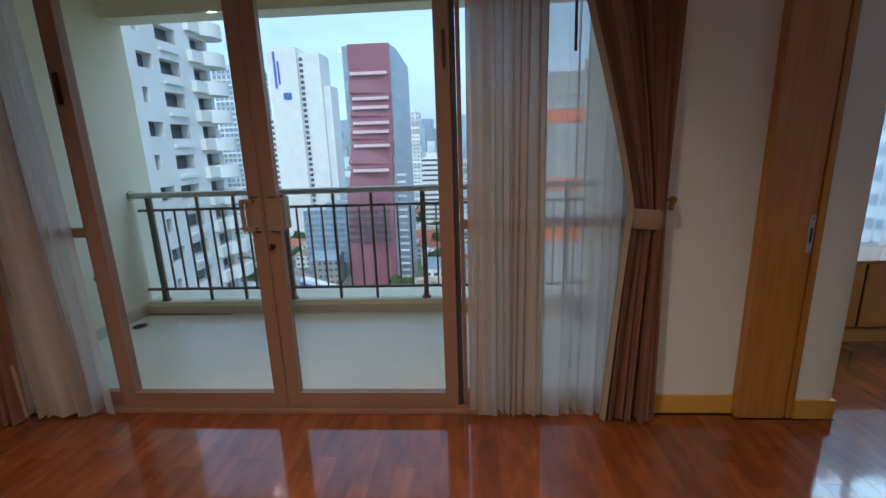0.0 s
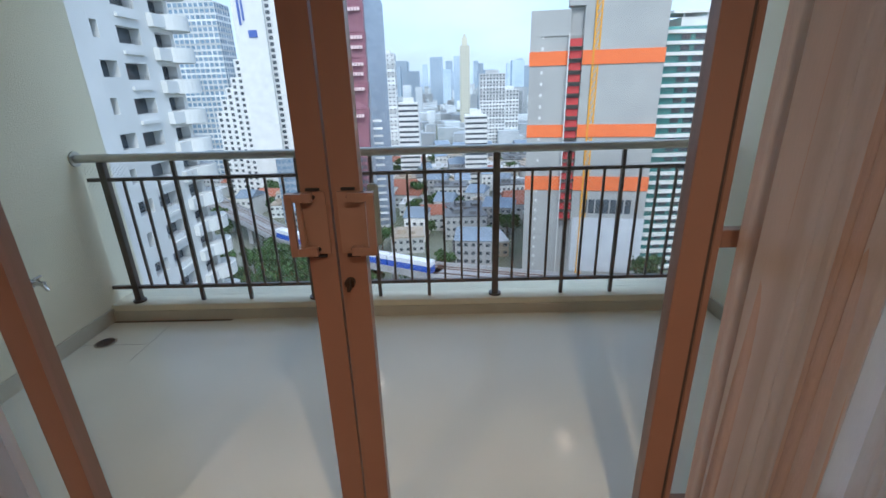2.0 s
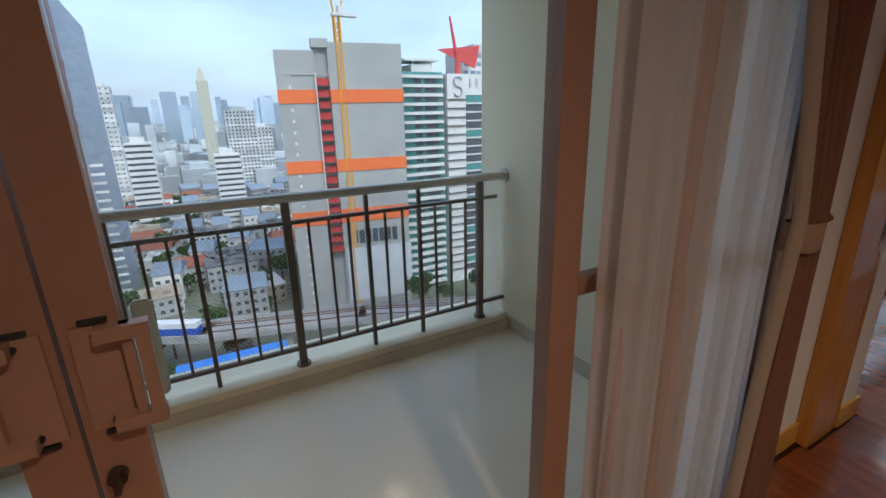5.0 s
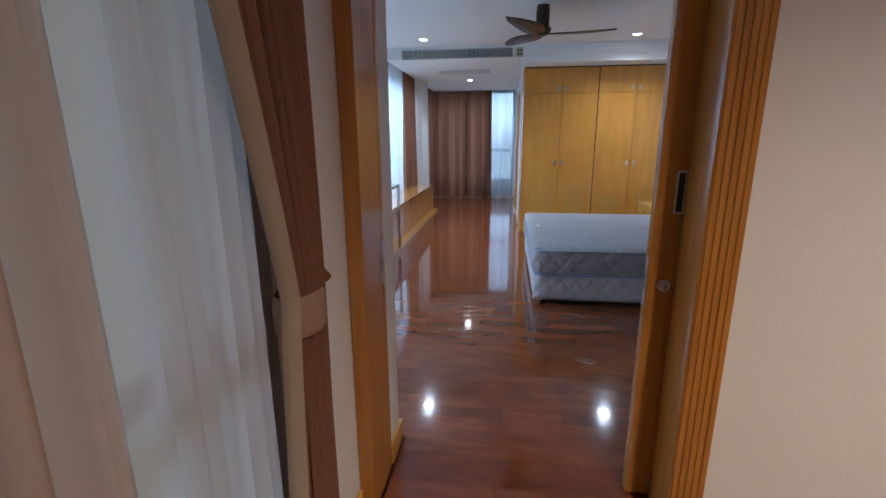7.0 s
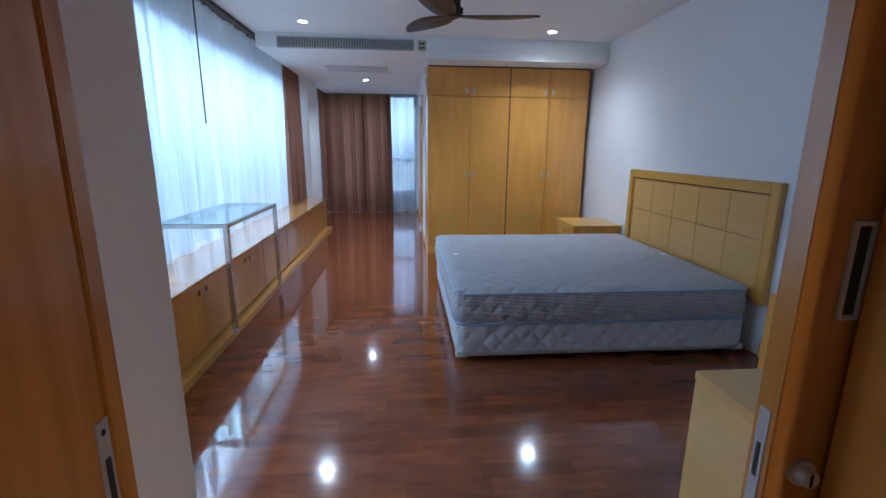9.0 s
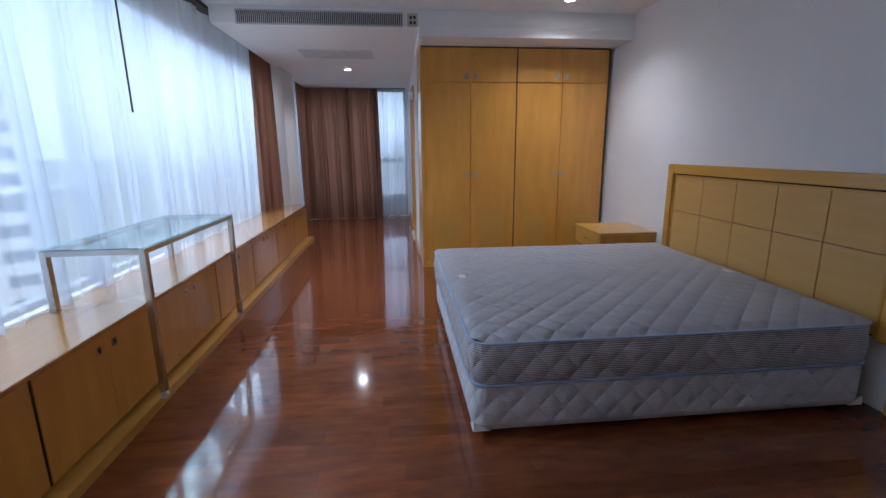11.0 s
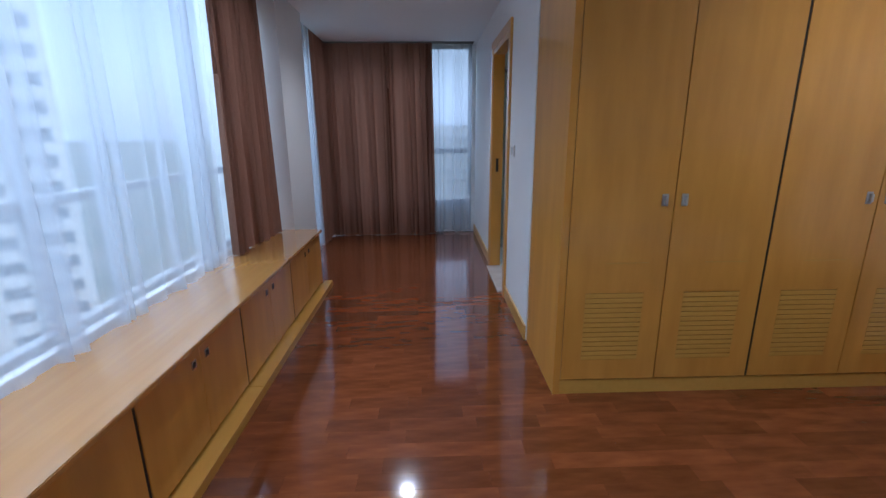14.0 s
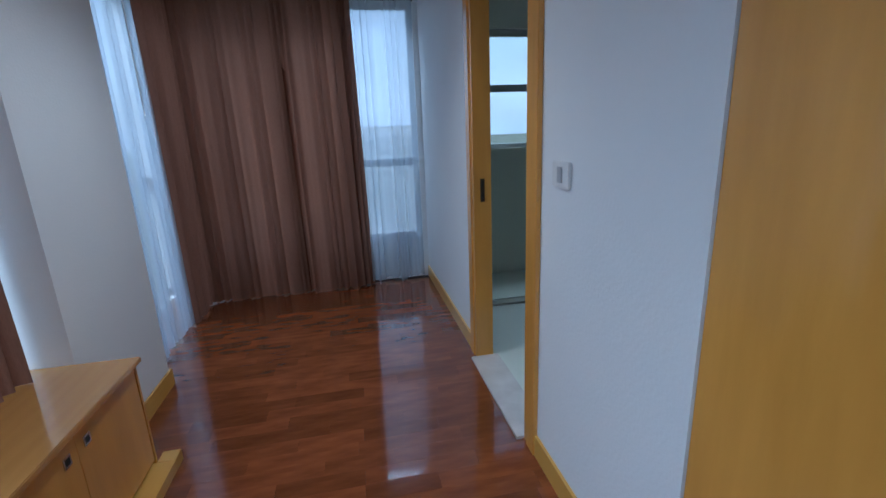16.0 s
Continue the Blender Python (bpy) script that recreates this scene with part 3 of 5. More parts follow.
def condo():
    b = thing("apartment_tower", 63, 146, GZ, "white apartment tower with teal glass and rounded balcony slabs", "building")
    H = 15 - GZ
    part("body", boxes((1.5, 1.5, 0, 18, 20, H)), TEAL, b, "teal glazed body")
    for k in range(27):
        z = H - 1 - k * 2.95
        if z < 0:
            break
        bm = boxes((6.5, 0, z - 1.0, 17.5, 2, z))
        bmesh.ops.create_cone(bm, cap_ends=True, segments=20, radius1=1, radius2=1, depth=0.9, matrix=Matrix.Translation((5.5, 2.2, z - 0.5)) @ Matrix.Diagonal((4.6, 2.6, 1, 1)))
        part("balcony_slab", bm, WHITEB, b, "white balcony slab with a rounded end")
        part("strip_window", boxes((7.0, 1.3, z - 2.6, 9.5, 1.55, z - 1.1), (11, 1.3, z - 2.6, 16, 1.55, z - 1.1)), WINDOWB, b)
    part("roof_frame", boxes((7, 3, H, 15, 12, H + 2.5), (4, 2, H + 3.5, 17, 13, H + 4.2), (7.4, 3, H + 2.5, 7.8, 3.4, H + 3.5), (14.2, 3, H + 2.5, 14.6, 3.4, H + 3.5)), WHITEB, b, "white canopy frame on the roof")
    s = thing("sign_tower", 82, 146, GZ, "white clad tower with a big grey sign and dark window bands", "building")
    part("body", boxes((0, 0, 0, 30, 20, H - 0.5)), WHITEB, s, "white clad body")
    for k in range(23):
        z = H - 9 - k * 3.0
        if z > 2:
            part("fin", boxes((-0.5, -0.6, z, 7.5, 0, z + 0.3)), RAIL, s, "thin dark fin across the white front")
            part("window_band", boxes((7.5, -0.05, z - 1.0, 16, 0.05, z + 1.5)), WINDOWB if k % 4 else TEAL, s)
            part("band", boxes((7.5, -0.35, z + 1.5, 16.2, 0.02, z + 2.0)), WHITEB, s)
    bm = bmesh.new()
    prev = None
    for i in range(25):
        a = i / 24
        ang = radians(-50 + 270 * (a * 2)) if a < 0.5 else radians(90 + 180 - 270 * (a * 2 - 1) - 0)
        x = 4.2 + 1.6 * math.cos(radians(20 + a * 2 * 250)) if a < 0.5 else 4.2 + 1.6 * math.cos(radians(90 - (a * 2 - 1) * 250))
        z = H - 3.0 + 1.6 * math.sin(radians(20 + a * 2 * 250)) if a < 0.5 else H - 6.2 + 1.6 * math.sin(radians(90 - (a * 2 - 1) * 250))
        if prev:
            tube(bm, prev, (x, -0.25, z), 0.32, seg=6)
        prev = (x, -0.25, z)
    for x in (9.2, 12.0):
        bmesh.ops.create_cube(bm, size=1, matrix=Matrix.Translation((x, -0.25, H - 3.4)) @ Matrix.Diagonal((0.5, 0.3, 3.0, 1)))
    part("sign", bm, mat("sign_grey", (0.42, 0.46, 0.50), 0.5), s, "large grey curved sign strokes")
    c = thing("red_crane", 90, 156, 14.5, "red luffing crane and red roof sail on the tower top", "crane")
    bm = bmesh.new()
    tube(bm, (2.2, 0, 0), (2.2, 0, 6), 1.2, 1.0, seg=8)
    tube(bm, (2.2, 0, 5), (-0.8, 0, 20), 0.9, 0.4, seg=6)
    part("jib", bm, REDNET, c)
    bm = bmesh.new()
    f = [bm.verts.new(p) for p in ((-6, 0, 9), (12, 0, 11), (10, 0, 3))]
    g = [bm.verts.new(p) for p in ((-6, 0.6, 9), (12, 0.6, 11), (10, 0.6, 3))]
    bm.faces.new(f)
    bm.faces.new(list(reversed(g)))
    for i in range(3):
        bm.faces.new((f[i], g[i], g[(i + 1) % 3], f[(i + 1) % 3]))
    part("sail", bm, REDNET, c)
    tower("block", "grey block behind the sign tower", 97, 160, 26, 14, 24, 28, 9, PALEB, BLUEGLASS, (0.7, 0.5))


condo()

tower("hotel_block", "pale residential tower with a flat top", -58, 420, 15, 14, 26, 26, 4, PALEB, WINDOWB, (0.35, 0.3), 1)
tower("gold_tower", "slender cream and gold tower", 20, 640, 13, 12, 46, 34, 4, GOLD, WINDOWB, (0.4, 0.4))
part("crown", boxes((3, 3, 108, 10, 9, 118), (5, 4, 118, 8, 8, 122)), GOLD, bpy.data.objects["gold_tower"])
tower("stepped_tower", "pale stepped residential tower", 31, 430, 23, 18, 8, 24, 8, PALEB, WINDOWB, (0.55, 0.45))
tower("stepped_tower", "pale residential tower beside the stepped one", 50, 440, 18, 18, -6, 18, 6, PALEB, WINDOWB, (0.55, 0.45))
tower("low_white_tower", "white block with continuous balcony bands", 12, 290, 14, 14, -18, 14, 1, WHITEB, WINDOWB, (0.96, 0.4))
tower("low_white_tower", "white block with continuous balcony bands", -30, 300, 13, 14, -10, 16, 1, WHITEB, WINDOWB, (0.96, 0.4))
tower("glass_block", "dark glazed low office block beside the railway", -80, 214, 40, 20, -30, 11, 16, GREYSIDE, BLUEGLASS, (0.8, 0.6))


def city():
    rng = random.Random(11)
    protos = []
    for k in range(8):
        w, d, h = rng.uniform(8, 18), rng.uniform(8, 16), rng.uniform(5, 13)
        e = thing("low_building", 0, 0, GZ, "low city building with small dark windows and a flat roof", "building", "low city buildings")
        mt = rng.choice([WHITEB, PALEB, ROOFS[3], ROOFS[0], PALEB])
        part("wall", boxes((0, 0, 0, w, d, h)), mt, e)
        rows = []
        z = 1.2
        while z + 1.4 < h:
            n = int(w / 2.4)
            rows += [(w / n * (i + 0.25), -0.05, z, w / n * (i + 0.75), 0.05, z + 1.2) for i in range(n)]
            z += 3
        part("windows", boxes(*rows), WINDOWB, e)
        if k % 3 == 0:
            bm = bmesh.new()
            v = [bm.verts.new(p) for p in ((-0.5, -0.5, h), (w + 0.5, -0.5, h), (w + 0.5, d + 0.5, h), (-0.5, d + 0.5, h), (0, d / 2, h + 3), (w, d / 2, h + 3))]
            for f in ((0, 1, 5, 4), (2, 3, 4, 5), (1, 2, 5), (3, 0, 4), (3, 2, 1, 0)):
                bm.faces.new([v[i] for i in f])
            part("roof", bm, ROOFS[rng.choice((0, 2, 4, 5))], e)
        else:
            part("roof", boxes((-0.2, -0.2, h, w + 0.2, d + 0.2, h + 0.6), (w * 0.2, d * 0.3, h + 0.6, w * 0.45, d * 0.6, h + 2.4), (w * 0.6, d * 0.2, h + 0.6, w * 0.75, d * 0.4, h + 1.8)), rng.choice(ROOFS), e)
        protos.append(e)
    spots = []
    for y in range(136, 420, 15):
        x = -0.62 * y
        while x < 0.75 * y:
            x += rng.uniform(13, 22)
            if rng.random() < 0.2 or (24 < x + 8 and x < 64 and y < 180) or (-66 < x < -20 and 170 < y < 225) or (x > 60 and y < 175) or (-130 < x < -70 and y > 250 and y < 290) or y < 150 + 0.55 * max(0, -x):
                continue
            spots.append((x, y + rng.uniform(-4, 4)))
    first = spots[:8]
    for e, (x, y) in zip(protos, first):
        e.matrix_world = pose(x, y, GZ, 0, 0, rng.uniform(-15, 15))
    for x, y in spots[8:]:
        copy_thing(rng.choice(protos), pose(x, y, GZ, 0, 0, rng.uniform(-20, 20)))
    rows = []
    for _ in range(2600):
        y = rng.uniform(420, 2600) ** 1.0
        x = rng.uniform(-0.75, 0.85) * y
        w, h = rng.uniform(10, 26), rng.uniform(6, 22) if rng.random() < 0.9 else rng.uniform(30, 62)
        rows.append((x, y, GZ, x + w, y + rng.uniform(10, 20), GZ + h))
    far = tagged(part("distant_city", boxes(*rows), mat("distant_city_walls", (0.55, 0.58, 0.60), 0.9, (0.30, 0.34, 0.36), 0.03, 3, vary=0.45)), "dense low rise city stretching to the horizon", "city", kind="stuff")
    rows = []
    for _ in range(150):
        y = rng.uniform(1300, 4200)
        x = rng.uniform(-0.7, 0.8) * y
        w = rng.uniform(20, 45)
        rows.append((x, y, GZ, x + w, y + w, GZ + rng.uniform(60, 62 + 0.05 * y)))
    for x, y, w, z in ((-40, 1300, 34, 66), (-12, 1500, 30, 40), (100, 1250, 28, 30), (22, 1200, 22, 62), (8, 1600, 40, 30), (130, 1500, 30, 20), (-95, 1200, 30, 30), (-130, 1100, 28, 38)):
        rows.append((x, y, GZ, x + w, y + w, z))
    tagged(part("skyline", boxes(*rows), HAZY), "high-rise towers on the horizon, coloured pale blue-grey for haze", "city", kind="stuff")


city()
tower("white_tower", "white tower with rows of dark windows behind the sheers", 48.6, 66.2, 24, 20, 40, 33, 5, WHITEB, WINDOWB, (0.6, 0.5), rz=-53)
tower("white_tower", "pale tower with window rows beyond the end window", 150, 20, 60, 20, 0.4, 20, 14, WHITEB, PALEB, (0.5, 0.3), rz=-95)


def trees():
    rng = random.Random(3)
    t = thing("tree", 0, 0, GZ, "broad leafy street tree with an uneven crown", "tree", "city trees")
    bm = bmesh.new()
    tube(bm, (0, 0, 0), (0.2, 0, 5), 0.35, 0.22, 8)
    for a in range(5):
        tube(bm, (0.2, 0, 4.2), (2.2 * math.cos(a * 1.26), 2.2 * math.sin(a * 1.26), 7 + a % 2), 0.16, 0.06, 5)
    part("trunk", bm, BARK, t)
    bm = bmesh.new()
    hubs = [(rng.uniform(-2.6, 2.6), rng.uniform(-2.6, 2.6), rng.uniform(5.5, 9.0), rng.uniform(1.0, 2.0)) for _ in range(11)]
    for x, y, z, r in hubs:
        for _ in range(75):
            d = Vector((rng.gauss(0, 1), rng.gauss(0, 1), rng.gauss(0, 0.7))).normalized() * r * rng.uniform(0.55, 1.05)
            q = Euler((rng.uniform(0, 6), rng.uniform(0, 6), rng.uniform(0, 6))).to_matrix()
            s = rng.uniform(0.22, 0.5)
            vs = [bm.verts.new(Vector((x, y, z)) + d + q @ Vector(c) * s) for c in ((-1, -0.6, 0), (1, -0.5, 0.1), (0.7, 0.7, 0), (-0.8, 0.6, -0.1))]
            bm.faces.new(vs)
    part("crown", bm, LEAF, t)
    pts = []
    for _ in range(26):
        a = rng.uniform(-27, -15)
        r = rng.uniform(125, 172)
        pts.append((0.6 + r * math.sin(radians(a)), 2 + r * math.cos(radians(a)) * 0.98))
    for _ in range(120):
        y = rng.uniform(128, 420)
        x = rng.uniform(-0.55, 0.6) * y
        if not (22 < x < 66 and y < 182) and not (-66 < x < -20 and 175 < y < 225) and not (x > 60 and y < 175):
            pts.append((x, y))
    for x, y in ((-14, 112), (-20, 118), (-8, 108), (14, 150), (11, 160), (16, 168), (60, 128), (70, 130), (82, 126)):
        pts.append((x, y))
    t.matrix_world = pose(*pts[0], GZ)
    for x, y in pts[1:]:
        s = rng.uniform(0.7, 1.35)
        c = copy_thing(t, pose(x, y, GZ, 0, 0, rng.uniform(0, 360)))
        c.scale = (s, s, s * rng.uniform(0.85, 1.1))


trees()


def railway():
    line = [(-150, 262), (-110, 213), (-60, 160), (-30, 138), (-3, 124), (35, 113), (62, 101), (120, 78)]
    v = thing("viaduct", 0, 0, GZ, "raised concrete railway viaduct with two tracks", "viaduct")
    bm, rails = bmesh.new(), bmesh.new()
    legs = []
    for (x0, y0), (x1, y1) in zip(line, line[1:]):
        a, b = Vector((x0, y0, 11)), Vector((x1, y1, 11))
        d = (b - a)
        m = Matrix.Translation((a + b) / 2) @ Matrix.Rotation(math.atan2(d.y, d.x), 4, "Z")
        bmesh.ops.create_cube(bm, size=1, matrix=m @ Matrix.Diagonal((d.length + 2, 9.5, 1.2, 1)))
        for s in (-4.6, 4.6):
            bmesh.ops.create_cube(bm, size=1, matrix=m @ Matrix.Translation((0, s, 1.0)) @ Matrix.Diagonal((d.length + 1, 0.3, 1.0, 1)))
        for s in (-3.2, -1.7, 1.7, 3.2):
            bmesh.ops.create_cube(rails, size=1, matrix=m @ Matrix.Translation((0, s, 0.75)) @ Matrix.Diagonal((d.length, 0.3, 0.25, 1)))
        n = max(1, int(d.length / 22))
        legs += [a + d * (i + 0.5) / n for i in range(n)]
    part("deck", bm, ROOFS[0], v)
    part("rails", rails, mat("rust_brown_rails", (0.16, 0.10, 0.07), 0.6), v)
    for p in legs:
        part("pier", boxes((p.x - 0.9, p.y - 0.9, 0, p.x + 0.9, p.y + 0.9, 10.4), (p.x - 3, p.y - 1, 9.2, p.x + 3, p.y + 1, 10.4)), CONC, v)
    t = thing("train", 0, 0, 0, "white and blue city train on the viaduct", "train")
    for (x0, y0), (x1, y1) in (((-60, 160), (-30, 138)), ((-30, 138), (-3, 124))):
        a, b = Vector((x0, y0, GZ + 13.8)), Vector((x1, y1, GZ + 13.8))
        d = b - a
        n = max(1, round(d.length / 18))
        for i in range(n):
            c = a + d * (i + 0.5) / n
            m = Matrix.Translation(c) @ Matrix.Rotation(math.atan2(d.y, d.x), 4, "Z") @ Matrix.Translation((0, -2.4, 0))
            for nm, h, z, w, mt in (("roof", 1.4, 0.9, 2.8, TRAINW), ("window_band", 0.9, -0.2, 2.84, TRAINB), ("side", 1.2, -1.2, 2.9, TRAINB)):
                bm = bmesh.new()
                bmesh.ops.create_cube(bm, size=1, matrix=m @ Matrix.Translation((0, 0, z)) @ Matrix.Diagonal((d.length / n - 0.5, w, h, 1)))
                part(nm, bm, mt, t)
    r = thing("blue_roofed_hall", -9, 99, GZ, "low hall with a flat bright blue roof beside the railway", "building")
    part("wall", boxes((0, 0, 0, 22, 7, 11.6)), WHITEB, r)
    part("roof", boxes((-0.5, -0.5, 11.6, 22.5, 7.5, 12.3)), BLUEROOF, r)
    piece("road", [(-140, 90, GZ, 150, 98, GZ + 0.05), (2, 128, GZ, 8, 420, GZ + 0.05)], ASPHALT, "grey city road")


railway()



def frame_mesh(x0, y0, z0, x1, y1, z1, left, right, low, high, side=False):
    """One frame with a rectangular hole, facing along y (or along x, if side)."""
    bm = bmesh.new()
    a, b = (y0, y1) if side else (x0, x1)
    c, d = (x0, x1) if side else (y0, y1)
    ring = []
    for w in (c, d):
        outer = [(a, z0), (b, z0), (b, z1), (a, z1)]
        inner = [(a + left, z0 + low), (b - right, z0 + low), (b - right, z1 - high), (a + left, z1 - high)]
        ring.append([[bm.verts.new((w, u, z) if side else (u, w, z)) for u, z in pts] for pts in (outer, inner)])
    for k in range(4):
        j = (k + 1) % 4
        for fb in (0, 1):
            o, i = ring[fb]
            bm.faces.new((o[k], o[j], i[j], i[k]))
        for q in (0, 1):
            bm.faces.new((ring[0][q][k], ring[0][q][j], ring[1][q][j], ring[1][q][k]))
    bmesh.ops.recalc_face_normals(bm, faces=bm.faces[:])
    return bm


# ---- balcony doors ----
def balcony_doors():
    w = new("window_1")
    tagged(w, "pink-brown aluminium balcony doors with clear glass panes", kind="structure")
    w.matrix_world = pose(0, 3.43, 0)
    H = 2.44
    part("threshold", boxes((-1.50, -0.055, 0, 2.10, 0.05, 0.022), (-1.5, -0.03, 0.022, 2.1, -0.015, 0.034), bevel=0.002), ALU, w)
    part("window_frame", boxes((-1.50, -0.04, 0.02, -1.44, 0.04, H), (2.04, -0.04, 0.02, 2.10, 0.04, H), (-1.50, -0.04, H - 0.05, 2.10, 0.04, H)), ALU, w)
    # side panes with a middle rail
    for x0, x1, side in ((-1.44, -0.624, 1), (1.264, 2.04, -1)):
        part("side_frame", boxes((x0, 0.0, 0.022, x0 + 0.02, 0.04, H - 0.05), (x1 - 0.02, 0.0, 0.022, x1, 0.04, H - 0.05), (x0 + 0.02, 0.0, 0.022, x1 - 0.02, 0.04, 0.10), (x0 + 0.02, 0.0, 0.977, x1 - 0.02, 0.04, 1.023), bevel=0.002), ALU, w)
        p = part("pane", boxes((x0 + 0.02, 0.018, 0.10, x1 - 0.02, 0.024, H - 0.05)), PANE, w)
        p.visible_shadow = False
    part("stile", boxes((-0.60, 0.014, 0.022, -0.54, 0.035, H - 0.05), (1.18, 0.014, 0.022, 1.24, 0.035, H - 0.05), bevel=0.002), ALU, w, "brown aluminium post beside the doors")
    part("seal", boxes((1.241, -0.0, 0.03, 1.262, 0.035, H - 0.05), (-0.622, -0.0, 0.03, -0.601, 0.035, H - 0.05)), ALUDARK, w)
    for x0, x1 in ((-0.60, 0.316), (0.322, 1.237)):
        leaf = part("door_leaf", frame_mesh(x0, -0.03, 0.03, x1, 0.012, H - 0.055, 0.068, 0.068, 0.082, 0.085), ALU, w, "glazed door leaf in a pink-brown frame")
        p = part("pane", boxes((x0 + 0.068, -0.012, 0.112, x1 - 0.068, -0.006, H - 0.14)), PANE, leaf)
        p.visible_shadow = False
    for s, x in ((-1, 0.278), (1, 0.362)):
        bm = boxes((x - 0.028, -0.036, 1.0, x + 0.028, -0.03, 1.155))
        bar = [(x + s * 0.062, -0.06, 1.005, x + s * 0.045, -0.048, 1.15), (x + s * 0.062, -0.058, 1.135, x, -0.036, 1.155), (x + s * 0.062, -0.058, 1.0, x, -0.036, 1.02), (x + s * 0.04, -0.05, 1.0, x + s * 0.028, -0.036, 1.155)]
        for r in bar:
            x0, y0, z0, x1, y1, z1 = r
            bmesh.ops.create_cube(bm, size=1, matrix=Matrix.Translation(((x0 + x1) / 2, (y0 + y1) / 2, (z0 + z1) / 2)) @ Matrix.Diagonal((abs(x1 - x0), abs(y1 - y0), abs(z1 - z0), 1)))
        h = part("handle", bm, mat("handle_paint", (0.36, 0.22, 0.16), 0.35, metal=0.2) if s < 0 else bpy.data.materials["handle_paint"], w, "flat pull handle with a long slot")
        for z in (1.012, 1.143):
            part("screw", tube(bmesh.new(), (x, -0.042, z), (x, -0.034, z), 0.005), BLACK, h)
        part("notch", boxes((x - 0.016, -0.0375, 1.158, x + 0.016, -0.03, 1.164), (x - 0.016, -0.0375, 0.99, x + 0.016, -0.03, 0.996)), BLACK, h)
    part("lock", tube(bmesh.new(), (0.345, -0.045, 0.92), (0.345, -0.03, 0.92), 0.013), DARKMETAL, w, "small dark key lock", smooth=False)
    part("key_tab", boxes((0.341, -0.062, 0.905, 0.349, -0.045, 0.935)), DARKMETAL, w)
    part("outer_handle_plate", boxes((0.398, 0.014, 1.0, 0.425, 0.03, 1.16), bevel=0.004), mat("pale_green_plate", (0.36, 0.42, 0.38), 0.4), w)
    part("bolt", boxes((1.205, -0.045, 1.72, 1.222, -0.034, 1.86), (1.208, -0.05, 1.70, 1.219, -0.045, 1.74)), DARKMETAL, w, "dark sliding bolt on the door post")
    part("bolt", boxes((-0.588, -0.045, 1.62, -0.570, -0.034, 1.76)), DARKMETAL, w, "dark sliding bolt on the door post")


balcony_doors()


def railing():
    r = thing("balcony_railing", 0, 5.167, 0.012, "dark grey steel balcony railing with a round satin handrail", "railing")
    bm = bmesh.new()
    tube(bm, (-1.73, 0, 0.99), (2.35, 0, 0.99), 0.027, seg=16)
    part("handrail", bm, HANDRAIL, r, "round satin steel handrail", smooth=False)
    for x in (-1.725, 2.345):
        part("flange", tube(bmesh.new(), (x - 0.006, 0, 0.99), (x + 0.006, 0, 0.99), 0.048, seg=16), HANDRAIL, r)
    part("rail", boxes((-1.68, -0.012, 0.845, 2.28, 0.012, 0.867)), RAIL, r)
    part("rail", boxes((-1.73, -0.012, 0.098, 2.35, 0.012, 0.12)), RAIL, r)
    posts = (-1.57, -0.335, 0.905, 2.145)
    for x in posts:
        p = part("post", boxes((x - 0.021, -0.021, 0.006, x + 0.021, 0.021, 0.966), bevel=0.003), RAIL, r)
        part("foot", tube(bmesh.new(), (x, 0, 0), (x, 0, 0.014), 0.042, seg=16), RAIL, p)
    for a, b in zip(posts, posts[1:]):
        n = 11
        for i in range(1, n):
            x = a + (b - a) * i / n
            if i in (4, 7):
                part("post_thin", boxes((x - 0.011, -0.011, 0, x + 0.011, 0.011, 0.966)), RAIL, r)
            else:
                part("baluster", boxes((x - 0.007, -0.007, 0.12, x + 0.007, 0.007, 0.845)), RAIL, r)
    net = bmesh.new()
    z0, z1, x0, x1, step = 0.02, 0.95, -1.72, 2.34, 0.026
    h = z1 - z0
    k = -int(h / step) - 1
    rows = []
    while x0 + k * step < x1:
        for s in (1, -1):
            xa = x0 + k * step if s > 0 else x0 + k * step + h
            xb = xa + s * h
            za, zb = z0, z1
            a, b = Vector((xa, 0.028, za)), Vector((xb, 0.028, zb))
            lo, hi = (a, b) if a.x < b.x else (b, a)
            if hi.x <= x0 or lo.x >= x1:
                continue
            f0 = max(0, (x0 - lo.x) / (hi.x - lo.x))
            f1 = min(1, (x1 - lo.x) / (hi.x - lo.x))
            rows.append((lo.lerp(hi, f0), lo.lerp(hi, f1)))
        k += 1
    for a, b in rows:
        t = 0.0009
        vs = [net.verts.new(p) for p in (a + Vector((0, -t, -t)), b + Vector((0, -t, -t)), b + Vector((0, -t, t)), a + Vector((0, -t, t)), a + Vector((0, t, 0)), b + Vector((0, t, 0)))]
        for f in ((0, 1, 2, 3), (3, 2, 5, 4), (4, 5, 1, 0)):
            net.faces.new([vs[i] for i in f])
    n = thing("bird_net", 0, 5.167, 0.012, "fine white diamond bird netting tied behind the railing", "net")
    part("mesh", net, mat("white_net_cord", (0.60, 0.62, 0.62), 0.7), n, kind="stuff")


